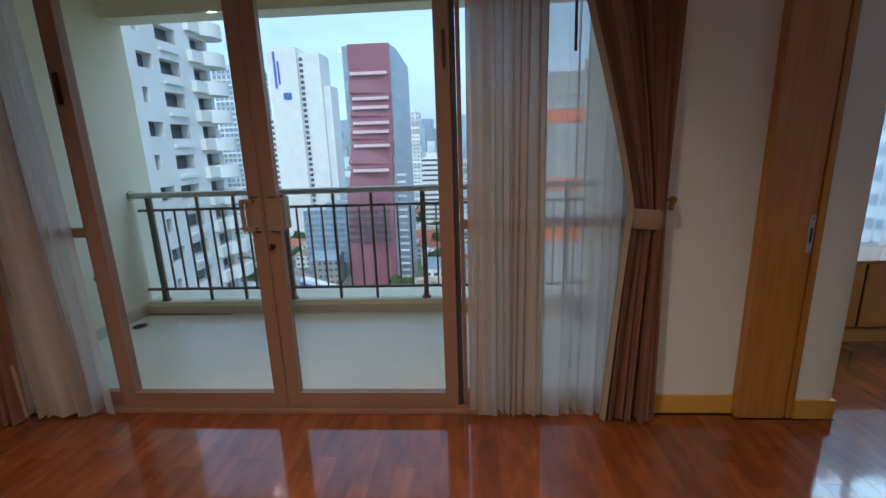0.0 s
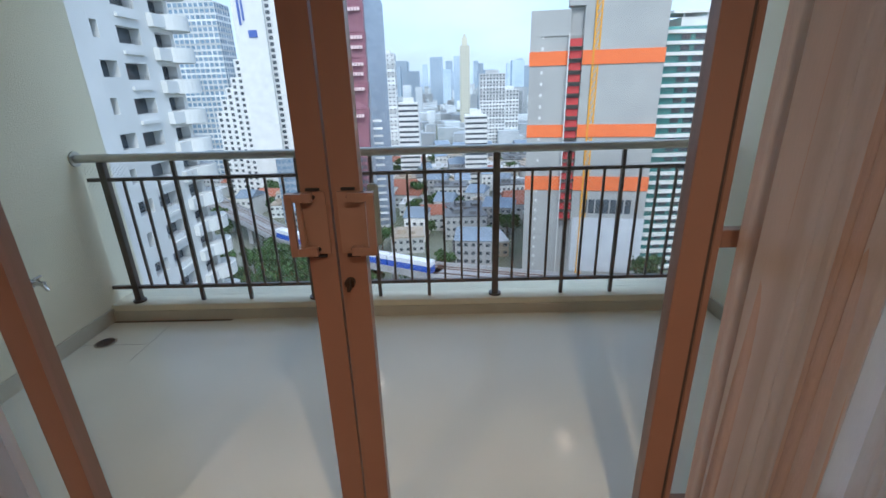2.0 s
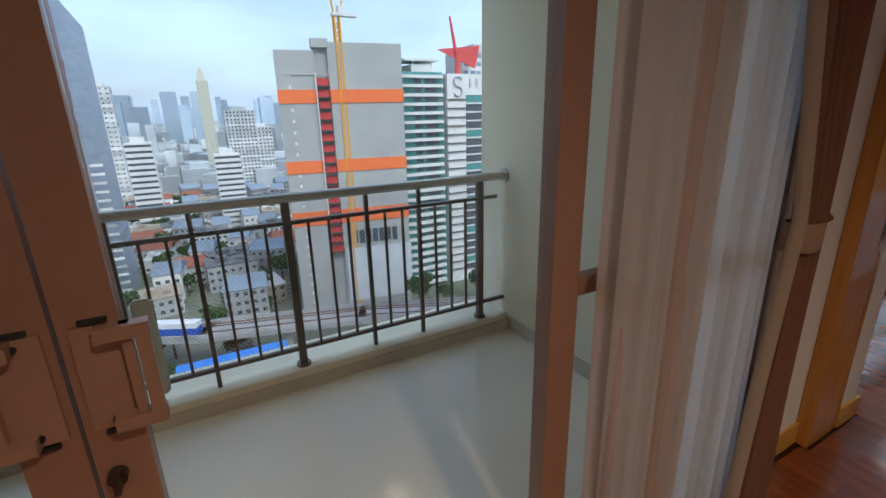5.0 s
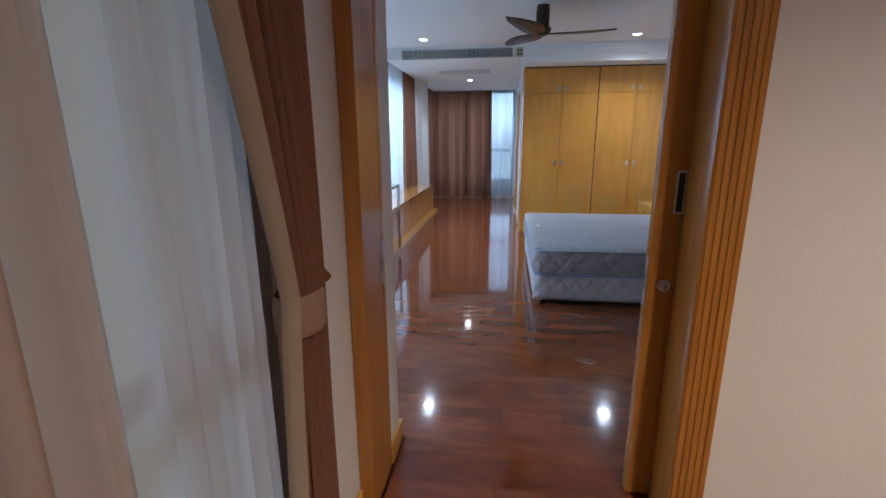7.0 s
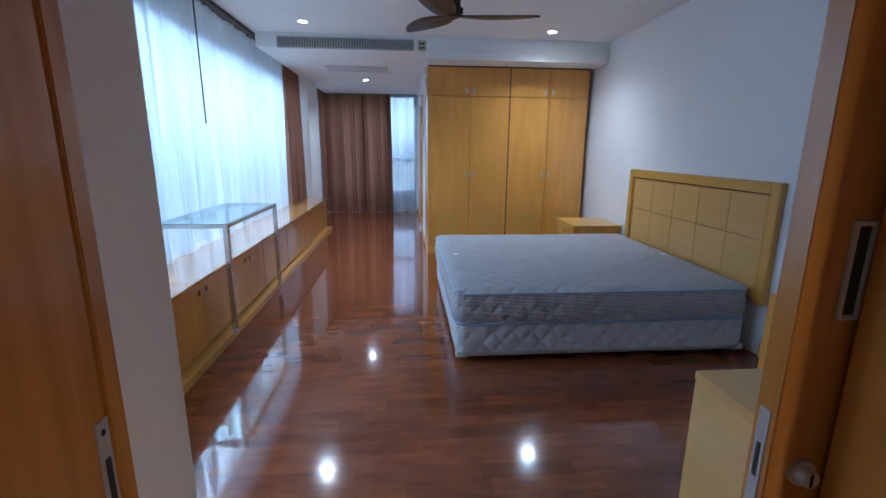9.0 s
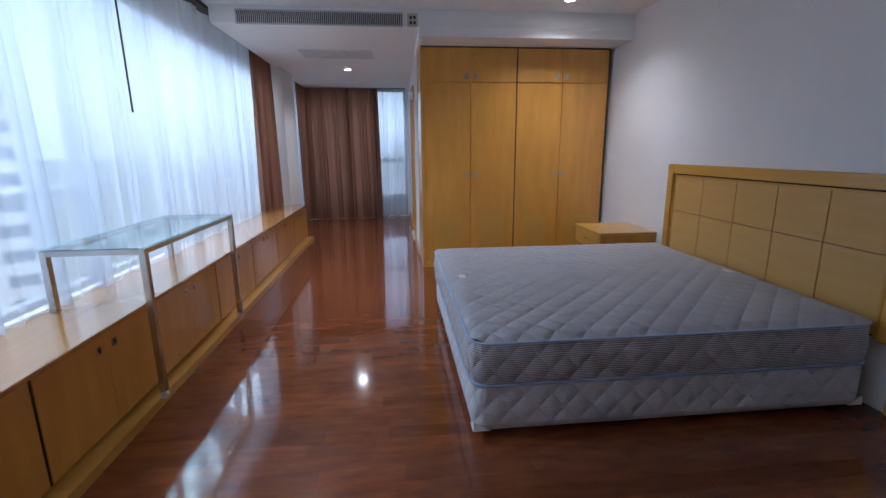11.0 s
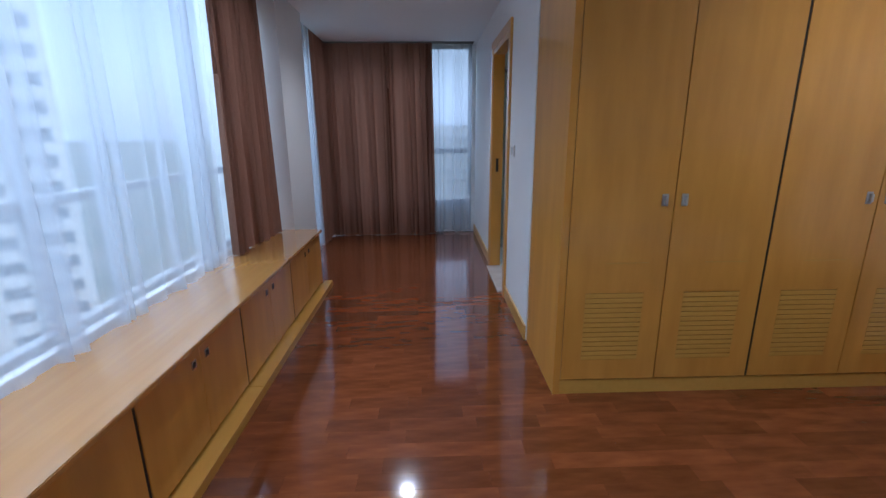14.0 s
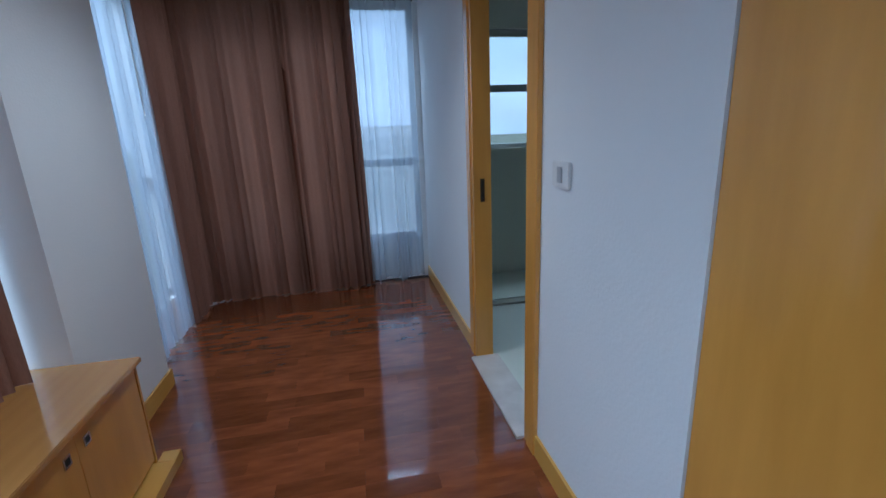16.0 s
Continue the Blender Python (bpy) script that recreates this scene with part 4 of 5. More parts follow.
railing()
piece("baseboard_balcony", [(-1.73, 3.56, -0.10, -1.718, 5.10, -0.005), (2.338, 3.56, -0.10, 2.35, 5.10, -0.005), (-1.718, 5.088, -0.10, 2.338, 5.10, -0.03)], CREAMTRIM, "grey-beige tiled balcony skirting")
dr = thing("floor_drain", -1.585, 4.80, -0.10, "round grey metal floor drain in the balcony tiles", "drain")
part("ring", tube(bmesh.new(), (0, 0, 0), (0, 0, 0.006), 0.062, seg=24), CHROME, dr)
part("cover", tube(bmesh.new(), (0, 0, 0.006), (0, 0, 0.008), 0.05, seg=24), RAIL, dr)
for i in range(5):
    part("slot", boxes((-0.036, -0.034 + i * 0.016, 0.008, 0.036, -0.028 + i * 0.016, 0.0095)), BLACK, dr)
tp = thing("tap", -1.73, 4.62, 0.40, "small chrome garden tap on the cream wall", "tap")
bm = tube(bmesh.new(), (0, 0, 0), (0.075, 0, 0), 0.012)
tube(bm, (0.055, 0, 0), (0.082, 0, -0.045), 0.010)
tube(bm, (0, 0, 0), (0.006, 0, 0), 0.026)
part("body", bm, CHROME, tp)
bm = tube(bmesh.new(), (0.045, 0, 0.01), (0.045, 0, 0.035), 0.006)
tube(bm, (0.045, -0.022, 0.036), (0.045, 0.022, 0.036), 0.007)
part("knob", bm, CHROME, tp)
piece("tile_joint", [(-1.72, 4.78 - 0.0015, -0.0995, -1.30, 4.78 + 0.0015, -0.0992), (-1.30, 4.6, -0.0995, -1.297, 5.08, -0.0992), (-1.718, 5.06, -0.0995, -0.9, 5.085, -0.0990)], mat("dirty_joint", (0.16, 0.13, 0.09), 0.8), "dirty joint along the balcony kerb")

# ---- living room curtains and trim ----
sh = thing("sheer_curtain", 0, 0, 0, "white sheer curtain in front of the side window", "curtain")
drape("cloth", SHEERBUNCH, sh, lambda v: 1.30 + 0.02 * v, lambda v: 1.64 + 0.02 * v, 0.02, 2.47, 6, 0.034, at=3.372, seed=2, hem=0.012)
drape("cloth", SHEERWARM, sh, lambda v: 1.61, lambda v: 2.08, 0.02, 2.47, 8, 0.022, at=3.372, seed=6, hem=0.012)
drape("cloth", SHEERWARM, sh, lambda v: 1.33, lambda v: 1.66, 0.03, 2.47, 5, 0.03, at=3.355, seed=16, hem=0.01)
sh = thing("sheer_curtain", 0, 0, 0, "white sheer curtain drawn beside the balcony doors", "curtain")
drape("cloth", SHEERWARM, sh, lambda v: -1.75, lambda v: -0.62 - 0.06 * v * v, 0.02, 2.47, 14, 0.03, at=3.37, seed=3, hem=0.012)
drape("cloth", SHEERBUNCH, sh, lambda v: -1.75, lambda v: -0.72 - 0.10 * v, 0.03, 2.47, 10, 0.03, at=3.33, seed=13, hem=0.012)


def pinch(v, top, mid, bot, t=0.43):
    """Edge of a tied curtain: from bot at the floor over mid at the tie to top."""
    if v < t:
        w = (1 - v / t) ** 0.8
        return mid + (bot - mid) * w
    w = ((v - t) / (1 - t)) ** 1.15
    return mid + (top - mid) * w


cu = thing("brown_curtain", 0, 0, 0, "brown curtain tied back against the wall", "curtain")
drape("cloth", BROWNCURTAIN, cu, lambda v: pinch(v, 1.66, 2.045, 1.97), lambda v: pinch(v, 2.21, 2.178, 2.20), 0.015, 2.47, 8, 0.032, at=3.325, seed=4, nz=60, per=14, hem=0.01)
bm, rows = bmesh.new(), []
for j in range(61):
    v = j / 60
    xl = pinch(v, 1.665, 2.04, 1.965)
    deep = 0.032 + 0.02 * abs(v - 0.43)
    rows.append([bm.verts.new((xl - 0.006 - 0.008 * math.sin(math.pi * k / 6) - 0.003 * k, 3.292 + deep * k / 6, 0.02 + 2.45 * v)) for k in range(7)])
for a, b in zip(rows, rows[1:]):
    for k in range(6):
        bm.faces.new((a[k], a[k + 1], b[k + 1], b[k]))
part("lining", bm, LINING, cu, "pale beige curtain lining", smooth=True)
bm = bmesh.new()
ring = []
for i in range(28):
    a = 2 * math.pi * i / 28
    c = Vector((2.103 + 0.072 * math.cos(a), 3.328 + 0.042 * math.sin(a), 1.03 - 0.004 * math.cos(a)))
    ring.append([bm.verts.new(c + Vector((0.008 * math.cos(a) * q, 0.006 * math.sin(a) * q, dz))) for dz, q in ((-0.045, 0), (-0.03, 1), (0.03, 1), (0.045, 0))])
for i in range(28):
    for j in range(3):
        bm.faces.new((ring[i][j], ring[(i + 1) % 28][j], ring[(i + 1) % 28][j + 1], ring[i][j + 1]))
part("tieback", bm, TIECLOTH, cu, "beige cloth tieback band", smooth=True)
bm = tube(bmesh.new(), (2.215, 3.39, 1.10), (2.215, 3.345, 1.105), 0.008)
tube(bm, (2.215, 3.345, 1.105), (2.215, 3.338, 1.105), 0.018)
tube(bm, (2.19, 3.30, 1.075), (2.215, 3.34, 1.10), 0.012)
hk = thing("curtain_hook", 0, 0, 0, "dark metal curtain hook on the wall", "hook")
part("hook", bm, BRASS, hk)
cl = thing("brown_curtain", 0, 0, 0, "beige-lined brown curtain hanging beside the doors", "curtain")
drape("cloth", BROWNCURTAIN, cl, lambda v: -1.9, lambda v: -1.05 + 0.15 * v, 0.015, 2.47, 9, 0.04, at=3.27, seed=8)
rd = thing("curtain_rod", 0, 0, 0, "thin dark curtain draw rod", "curtain rod")
part("rod", tube(bmesh.new(), (1.758, 3.30, 1.735), (1.75, 3.30, 2.45), 0.006), DARKMETAL, rd)
piece("curtain_track", [(-2.0, 3.22, 2.47, 2.25, 3.37, 2.50)], WHITEPL, "white curtain track over the balcony doors")
piece("baseboard", [(2.10, 3.396, 0, 2.618, 3.409, 0.10), (2.89, 3.348, 0, 3.074, 3.361, 0.10), (3.061, 3.361, 0, 3.074, 4.27, 0.10), (2.645, -2.2, 0, 2.659, 2.19, 0.10)], BEECHX, "low beech baseboard along the white wall")


# ---- sliding door between the rooms ----
def sliding_door():
    d = new("door_1")
    tagged(d, "varnished wooden sliding door half inside its wall pocket", kind="structure")
    d.matrix_world = pose(2.64, 2.2, 0)
    H = 2.12
    part("jamb", boxes((-0.02, 1.153, 0, 0.205, 1.208, H), (0.205, 1.165, 0, 0.216, 1.208, H), (0.216, 1.155, 0, 0.248, 1.208, H), bevel=0.002), TEAK, d, "deep varnished wooden door jamb")
    part("jamb", boxes((0.028, 0.0, 0, 0.19, 0.104, H), (0.252, 0.0, 0, 0.295, 0.09, H), bevel=0.002), TEAK, d, "deep varnished wooden door jamb")
    part("head", boxes((0.0, -0.0, H, 0.248, 1.208, H + 0.10), bevel=0.002), TEAK, d)
    flutes = [(-0.008, 0.0, 0, 0.026, 0.112, H + 0.1)] + [(-0.0125, 0.004 + i * 0.021, 0, -0.008, 0.022 + i * 0.021, H) for i in range(5)]
    part("casing", boxes(*flutes, bevel=0.002), TEAK, d, "fluted varnished casing")
    leaf = part("door_leaf", boxes((0.20, -0.60, 0.01, 0.242, 0.19, H - 0.005), bevel=0.002), TEAK, d, "flat varnished sliding door leaf")
    bm = boxes((0.193, 0.099, 1.135, 0.20, 0.105, 1.28), (0.193, 0.126, 1.135, 0.20, 0.132, 1.28), (0.193, 0.105, 1.135, 0.20, 0.126, 1.142), (0.193, 0.105, 1.273, 0.20, 0.126, 1.28), bevel=0.001)
    pl = part("pull", bm, STEEL, leaf, "recessed steel pull")
    part("pull_recess", boxes((0.1975, 0.105, 1.142, 0.1995, 0.126, 1.273)), BLACK, leaf)
    part("lock_knob", tube(tube(bmesh.new(), (0.178, 0.135, 0.88), (0.20, 0.135, 0.88), 0.014, seg=20), (0.193, 0.135, 0.88), (0.2, 0.135, 0.88), 0.022, seg=20), STEEL, leaf, "round steel turn knob")
    part("knob_slot", boxes((0.1765, 0.133, 0.869, 0.1785, 0.137, 0.891)), BLACK, leaf)
    part("edge_plate", boxes((0.211, 0.19, 0.80, 0.231, 0.192, 0.98)), STEEL, leaf, "steel lock plate in the leaf edge")
    part("edge_slot", boxes((0.217, 0.192, 0.86, 0.225, 0.1928, 0.92)), BLACK, leaf)
    k = part("strike_plate", boxes((0.180, 1.1505, 0.85, 0.204, 1.1525, 1.02)), STEEL, d, "steel strike plate with a dark slot")
    s = part("strike_slot", boxes((0.187, 1.1492, 0.895, 0.197, 1.1504, 0.965)), BLACK, d)
    part("strike_slot", boxes((0.189, 1.1492, 1.0, 0.195, 1.1504, 1.008)), BLACK, d)


sliding_door()


# ---- bedroom windows and curtains ----
def window_strip(name, label, rows, panes):
    w = new(name)
    tagged(w, label, kind="structure")
    part("window_frame", boxes(*rows), FRAMEGREY, w)
    for r in panes:
        p = part("pane", boxes(r), PANE, w)
        p.visible_shadow = False


xs = [3.115, 4.75, 6.35, 7.95, 9.55, 9.92]
window_strip("window_2", "long white-framed bedroom window", [(a - 0.025, 5.0, 0.45, a + 0.025, 5.05, 2.5) for a in xs[1:-1]] + [(3.115, 4.995, 0.45, 9.92, 5.055, 0.49), (3.115, 4.995, 2.46, 9.92, 5.055, 2.5), (3.115, 4.997, 1.05, 9.92, 5.053, 1.10)], [(a, 5.02, 0.49, b, 5.03, 2.46) for a, b in zip(xs, xs[1:])])
window_strip("window_3", "white-framed corner window", [(10.68, 4.995, 0.08, 12.25, 5.055, 0.13), (10.68, 4.995, 2.45, 12.25, 5.055, 2.5), (10.68, 4.997, 1.05, 12.25, 5.053, 1.10), (11.46, 5.0, 0.13, 11.50, 5.05, 2.45)], [(10.68, 5.02, 0.13, 12.25, 5.03, 2.45)])
window_strip("window_4", "white-framed window in the end wall", [(12.30, 2.72, 0.08, 12.36, 4.75, 0.45), (12.30, 2.72, 2.41, 12.36, 4.75, 2.46), (12.302, 2.72, 1.08, 12.358, 4.75, 1.15), (12.305, 2.72, 0.45, 12.355, 2.765, 2.41), (12.305, 3.9, 0.45, 12.355, 3.95, 2.41)], [(12.32, 2.72, 0.45, 12.33, 4.75, 2.41)])

bs = thing("sheer_curtain", 0, 0, 0, "long white sheer curtain across the bedroom window", "curtain")
drape("cloth", SHEER, bs, lambda v: 3.2, lambda v: 6.86, 0.47, 2.56, 24, 0.028, at=4.675, seed=21)
drape("cloth", SHEER, bs, lambda v: 6.84 + 0.02 * v, lambda v: 9.30, 0.47, 2.56, 17, 0.028, at=4.679, seed=22)
bb = thing("brown_curtain", 0, 0, 0, "brown curtain gathered at the column over the low cabinet", "curtain")
drape("cloth", BROWNCURTAIN, bb, lambda v: 9.03 + 0.03 * v, lambda v: 9.85, 0.548, 2.56, 7, 0.048, at=4.63, seed=23)
rd = thing("curtain_rod", 0, 0, 0, "thin dark draw rod hanging before the sheer curtain", "curtain rod")
part("rod", tube(bmesh.new(), (6.36, 4.625, 1.56), (6.35, 4.625, 2.55), 0.006), DARKMETAL, rd)
rd = thing("curtain_rod", 0, 0, 0, "thin dark draw rod hanging beside the brown curtain", "curtain rod")
part("rod", tube(bmesh.new(), (9.11, 4.63, 1.55), (9.13, 4.63, 2.53), 0.008), WHITEPL, rd)
piece("curtain_track", [(3.12, 4.60, 2.565, 9.91, 4.70, 2.595)], DARKMETAL, "dark curtain track under the ceiling")
es = thing("sheer_curtain", 0, 0, 0, "white sheer curtain in the end window", "curtain")
drape("cloth", SHEER, es, lambda v: 2.74, lambda v: 3.34, 0.02, 2.44, 7, 0.04, axis="y", at=12.16, seed=31, hem=0.02)
eb = thing("brown_curtain", 0, 0, 0, "wide brown curtain closed across the end wall", "curtain")
drape("cloth", BROWNCURTAIN, eb, lambda v: 3.22 + 0.03 * v, lambda v: 4.62, 0.006, 2.44, 15, 0.042, axis="y", at=12.09, seed=32, hem=0.005)
ns = thing("sheer_curtain", 0, 0, 0, "white sheer curtain in the corner window", "curtain")
drape("cloth", SHEER, ns, lambda v: 10.72, lambda v: 11.62, 0.02, 2.56, 9, 0.03, at=4.66, seed=33)
nb = thing("brown_curtain", 0, 0, 0, "brown curtain hanging in the window corner", "curtain")
drape("cloth", BROWNCURTAIN, nb, lambda v: 11.58, lambda v: 12.06, 0.015, 2.56, 5, 0.04, at=4.62, seed=34)
rd = thing("curtain_rod", 0, 0, 0, "thin white draw rod hanging in the corner window", "curtain rod")
part("rod", tube(bmesh.new(), (11.5, 4.66, 1.55), (11.5, 4.66, 2.5), 0.006), WHITEPL, rd)
piece("curtain_track", [(12.04, 2.72, 2.444, 12.2, 4.66, 2.449)], DARKMETAL, "dark curtain track at the end window")
piece("baseboard", [(9.925, 4.477, 0, 10.68, 4.489, 0.10), (10.68, 4.477, 0, 10.693, 4.72, 0.10), (8.79, 2.672, 0, 9.60, 2.685, 0.10), (10.62, 2.672, 0, 12.25, 2.685, 0.10), (3.42, 0.55, 0, 4.93, 0.563, 0.10), (7.0, 0.55, 0, 8.13, 0.563, 0.10)], BEECHX, "low beech baseboard along the white wall")


# ---- bathroom beyond the doorway ----
def bathroom():
    d = new("door_2")
    tagged(d, "beech bathroom door frame with a pale marble threshold", kind="structure")
    H = 2.06
    part("jamb", boxes((9.68, 2.58, 0, 9.72, 2.684, H), (10.50, 2.58, 0, 10.54, 2.684, H), (9.68, 2.58, H, 10.54, 2.684, H + 0.04)), BEECH, d)
    part("casing", boxes((9.60, 2.672, 0, 9.68, 2.692, H + 0.115), (10.54, 2.672, 0, 10.62, 2.692, H + 0.115), (9.68, 2.672, H + 0.04, 10.54, 2.692, H + 0.115), bevel=0.003), BEECH, d)
    part("threshold", boxes((9.72, 2.55, 0.0, 10.50, 2.72, 0.014)), MARBLE, d, "pale marble threshold")
    part("strike", boxes((10.497, 2.62, 0.98, 10.5, 2.645, 1.11)), DARKMETAL, d)
    for z in (1.0, 1.06):
        part("strike_hole", boxes((10.494, 2.625, z, 10.498, 2.64, z + 0.035)), BLACK, d)
    piece("bath_floor", [(8.8, 0.55, -0.1, 12.25, 2.59, -0.004)], BATHWALL, "pale cream tiled bathroom floor")
    piece("bath_wall", [(12.1, 0.56, 0, 12.25, 2.59, 1.2), (12.1, 0.56, 2.22, 12.25, 2.59, 2.45), (12.1, 0.56, 1.2, 12.25, 1.2, 2.22), (12.1, 2.2, 1.2, 12.25, 2.59, 2.22), (10.8, 0.551, 0, 12.1, 0.60, 2.45)], BATHWALL, "pale cream tiled bathroom wall")
    window_strip("window_5", "white-framed bathroom window with two panes", [(12.15, 1.2, 1.2, 12.2, 2.2, 1.24), (12.15, 1.2, 2.18, 12.2, 2.2, 2.22), (12.15, 1.2, 1.70, 12.2, 2.2, 1.76), (12.15, 1.2, 1.24, 12.2, 1.24, 2.18), (12.15, 2.16, 1.24, 12.2, 2.2, 2.18)], [(12.17, 1.24, 1.24, 12.18, 2.16, 2.18)])
    s = thing("shower_screen", 11.3, 0.6, 0, "clear glass shower screen with a steel frame", "shower screen")
    part("frame", boxes((0, 0, 0, 0.03, 1.98, 0.04), (0, 0, 2.0, 0.03, 1.98, 2.04), (0, 1.95, 0.04, 0.03, 1.98, 2.0)), CHROME, s)
    p = part("pane", boxes((0.011, 0, 0.04, 0.017, 1.95, 2.0)), PANE, s)
    p.visible_shadow = False


bathroom()
sw = thing("light_switch", 9.43, 2.672, 1.225, "square white plastic light switch on the white wall", "switch")
part("plate", boxes((-0.060, 0, -0.043, 0.060, 0.012, 0.043), bevel=0.003), WHITEPL, sw)
part("rocker", boxes((-0.016, 0.012, -0.026, 0.016, 0.016, 0.026), bevel=0.001), GRILLE, sw, "pale grey rocker")
ol = thing("power_socket", 4.55, 0.55, 0.72, "white double power socket on the wall", "socket")
part("plate", boxes((-0.07, 0, -0.04, 0.07, 0.01, 0.04), bevel=0.003), WHITEPL, ol)


# ---- low cabinet under the window ----
def cabinets():
    first = None
    W = 0.856
    for k in range(8):
        x0 = 9.903 - W * (k + 1)
        if k == 0:
            c = thing("low_cabinet", x0, 4.28, 0, "low beech cabinet with two flat doors and square recessed pulls", "cabinet", "low cabinets under the window")
            part("body", boxes((0, 0.02, 0.06, W, 0.41, 0.522)), BEECH, c)
            part("plinth", boxes((0, -0.075, 0, W, 0.45, 0.052), bevel=0.002), BEECHX, c)
            for a, b, px in ((0.008, W / 2 - 0.0007, W / 2 - 0.055), (W / 2 + 0.0007, W - 0.008, W / 2 + 0.055)):
                dd = part("door", boxes((a, 0, 0.072, b, 0.019, 0.515), bevel=0.0015), BEECH, c, "flat beech door")
                part("pull", boxes((px - 0.018, -0.003, 0.432, px + 0.018, 0.0, 0.438), (px - 0.018, -0.003, 0.462, px + 0.018, 0.0, 0.468), (px - 0.018, -0.003, 0.438, px - 0.012, 0, 0.462), (px + 0.012, -0.003, 0.438, px + 0.018, 0, 0.462)), CHROME, dd, "square steel recessed pull")
                part("pull_recess", boxes((px - 0.012, -0.0012, 0.438, px + 0.012, -0.0002, 0.462)), BLACK, dd)
            part("gap", boxes((-0.006, 0.002, 0.072, 0.006, 0.022, 0.515)), DARKGAP, c)
            first = c
        else:
            copy_thing(first, pose(x0, 4.28, 0))
    t = thing("cabinet_top", 3.125, 4.255, 0.522, "long glossy beech worktop on the low cabinets", "worktop")
    part("slab", boxes((0, 0, 0, 6.795, 0.437, 0.022), bevel=0.003), BEECHTOP, t)
    part("end_panel", boxes((6.779, 0.025, -0.522, 6.793, 0.437, 0), bevel=0.001), BEECH, t)
    part("plinth_end", boxes((6.779, -0.05, -0.522, 6.85, 0.024, -0.47), bevel=0.001), BEECHX, t)


cabinets()


def bridge_table():
    t = thing("glass_table", 5.40, 4.165, 0, "steel framed glass topped table straddling the low cabinet", "table")
    W, D, H = 1.205, 0.475, 0.86
    s = 0.032
    part("frame", boxes((0, 0, H - 0.035, W, s, H - 0.008), (0, D - s, H - 0.035, W, D, H - 0.008), (0, s, H - 0.035, s, D - s, H - 0.008), (W - s, s, H - 0.035, W, D - s, H - 0.008), bevel=0.002), CHROME, t)
    for x in (0, W - s):
        part("leg", boxes((x, 0, 0.095, x + s, s, H - 0.035), bevel=0.002), CHROME, t)
        part("leg", boxes((x, D - s, 0.545, x + s, D, H - 0.035), bevel=0.002), CHROME, t, "short rear leg standing on the cabinet")
        bm = tube(bmesh.new(), (x + 0.004, 0.016, 0.072), (x + 0.028, 0.016, 0.072), 0.020, seg=16)
        tube(bm, (x + 0.016, 0.016, 0.08), (x + 0.016, 0.016, 0.10), 0.008)
        part("castor", bm, WHITEPL, t, "small white castor")
    part("tabletop", boxes((-0.004, -0.004, H - 0.008, W + 0.004, D + 0.004, H), bevel=0.001), TABLEGLASS, t, "clear greenish glass top")


bridge_table()


# ---- wardrobe ----
def wardrobe():
    w = thing("wardrobe", 8.13, 0.60, 0, "tall four-door beech wardrobe with louvred panels and top lockers", "wardrobe")
    part("body", boxes((0.02, 0, 0.0, 0.655, 2.045, 2.362)), BEECH, w)
    part("side_panel", boxes((0.0, 2.03, 0.0, 0.657, 2.066, 2.364), bevel=0.001), BEECH, w)
    part("plinth", boxes((0.006, 0, 0, 0.02, 2.03, 0.08)), BEECHX, w)
    part("top_trim", boxes((-0.002, 0.0, 2.352, 0.02, 2.05, 2.366)), DARKGAP, w)
    part("middle_gap", boxes((0.004, 1.026 - 0.007, 0.085, 0.0205, 1.026 + 0.007, 2.35)), DARKGAP, w)
    ys = [2.030, 1.528, 1.026, 0.520, 0.018]
    for k, (b, a) in enumerate(zip(ys, ys[1:])):
        a += 0.003
        b -= 0.003
        a += 0.004 * (k == 1)
        b -= 0.004 * (k == 2)
        va, vb = a + 0.10, b - 0.10
        slots = [(0.0, va, 0.20 + i * 0.026, 0.006, vb, 0.214 + i * 0.026) for i in range(14)]
        d = part("door", frame_mesh(0.0, a, 0.088, 0.02, b, 2.002, 0.10, 0.10, 0.112, 1.428, True), BEECH, w, "tall flat beech door")
        part("vent_back", boxes((0.006, va, 0.2, 0.0198, vb, 0.574)), BEECH, d)
        for i in range(14):
            part("slat", boxes((-0.0015, va, 0.201 + i * 0.0265, 0.005, vb, 0.2235 + i * 0.0265), bevel=0.0012), BEECHX, d)
        part("vent_lip", boxes((-0.0015, va - 0.01, 0.725, 0.0, vb - 0.09, 0.729)), BEECHX, d)
        part("locker_door", boxes((0.0, a, 2.012, 0.02, b, 2.350), bevel=0.0015), BEECH, w, "flat beech locker door")
        inner = b - 0.045 if k % 2 else a + 0.045
        for z in (1.04, 2.07):
            bm = boxes((-0.003, inner - 0.016, z - 0.030, 0.0, inner + 0.016, z + 0.030), (-0.020, inner - 0.007, z - 0.02, -0.003, inner + 0.006, z + 0.02), bevel=0.0015)
            part("knob", bm, STEEL, w, "small steel knob on a plate")
    return w


wardrobe()


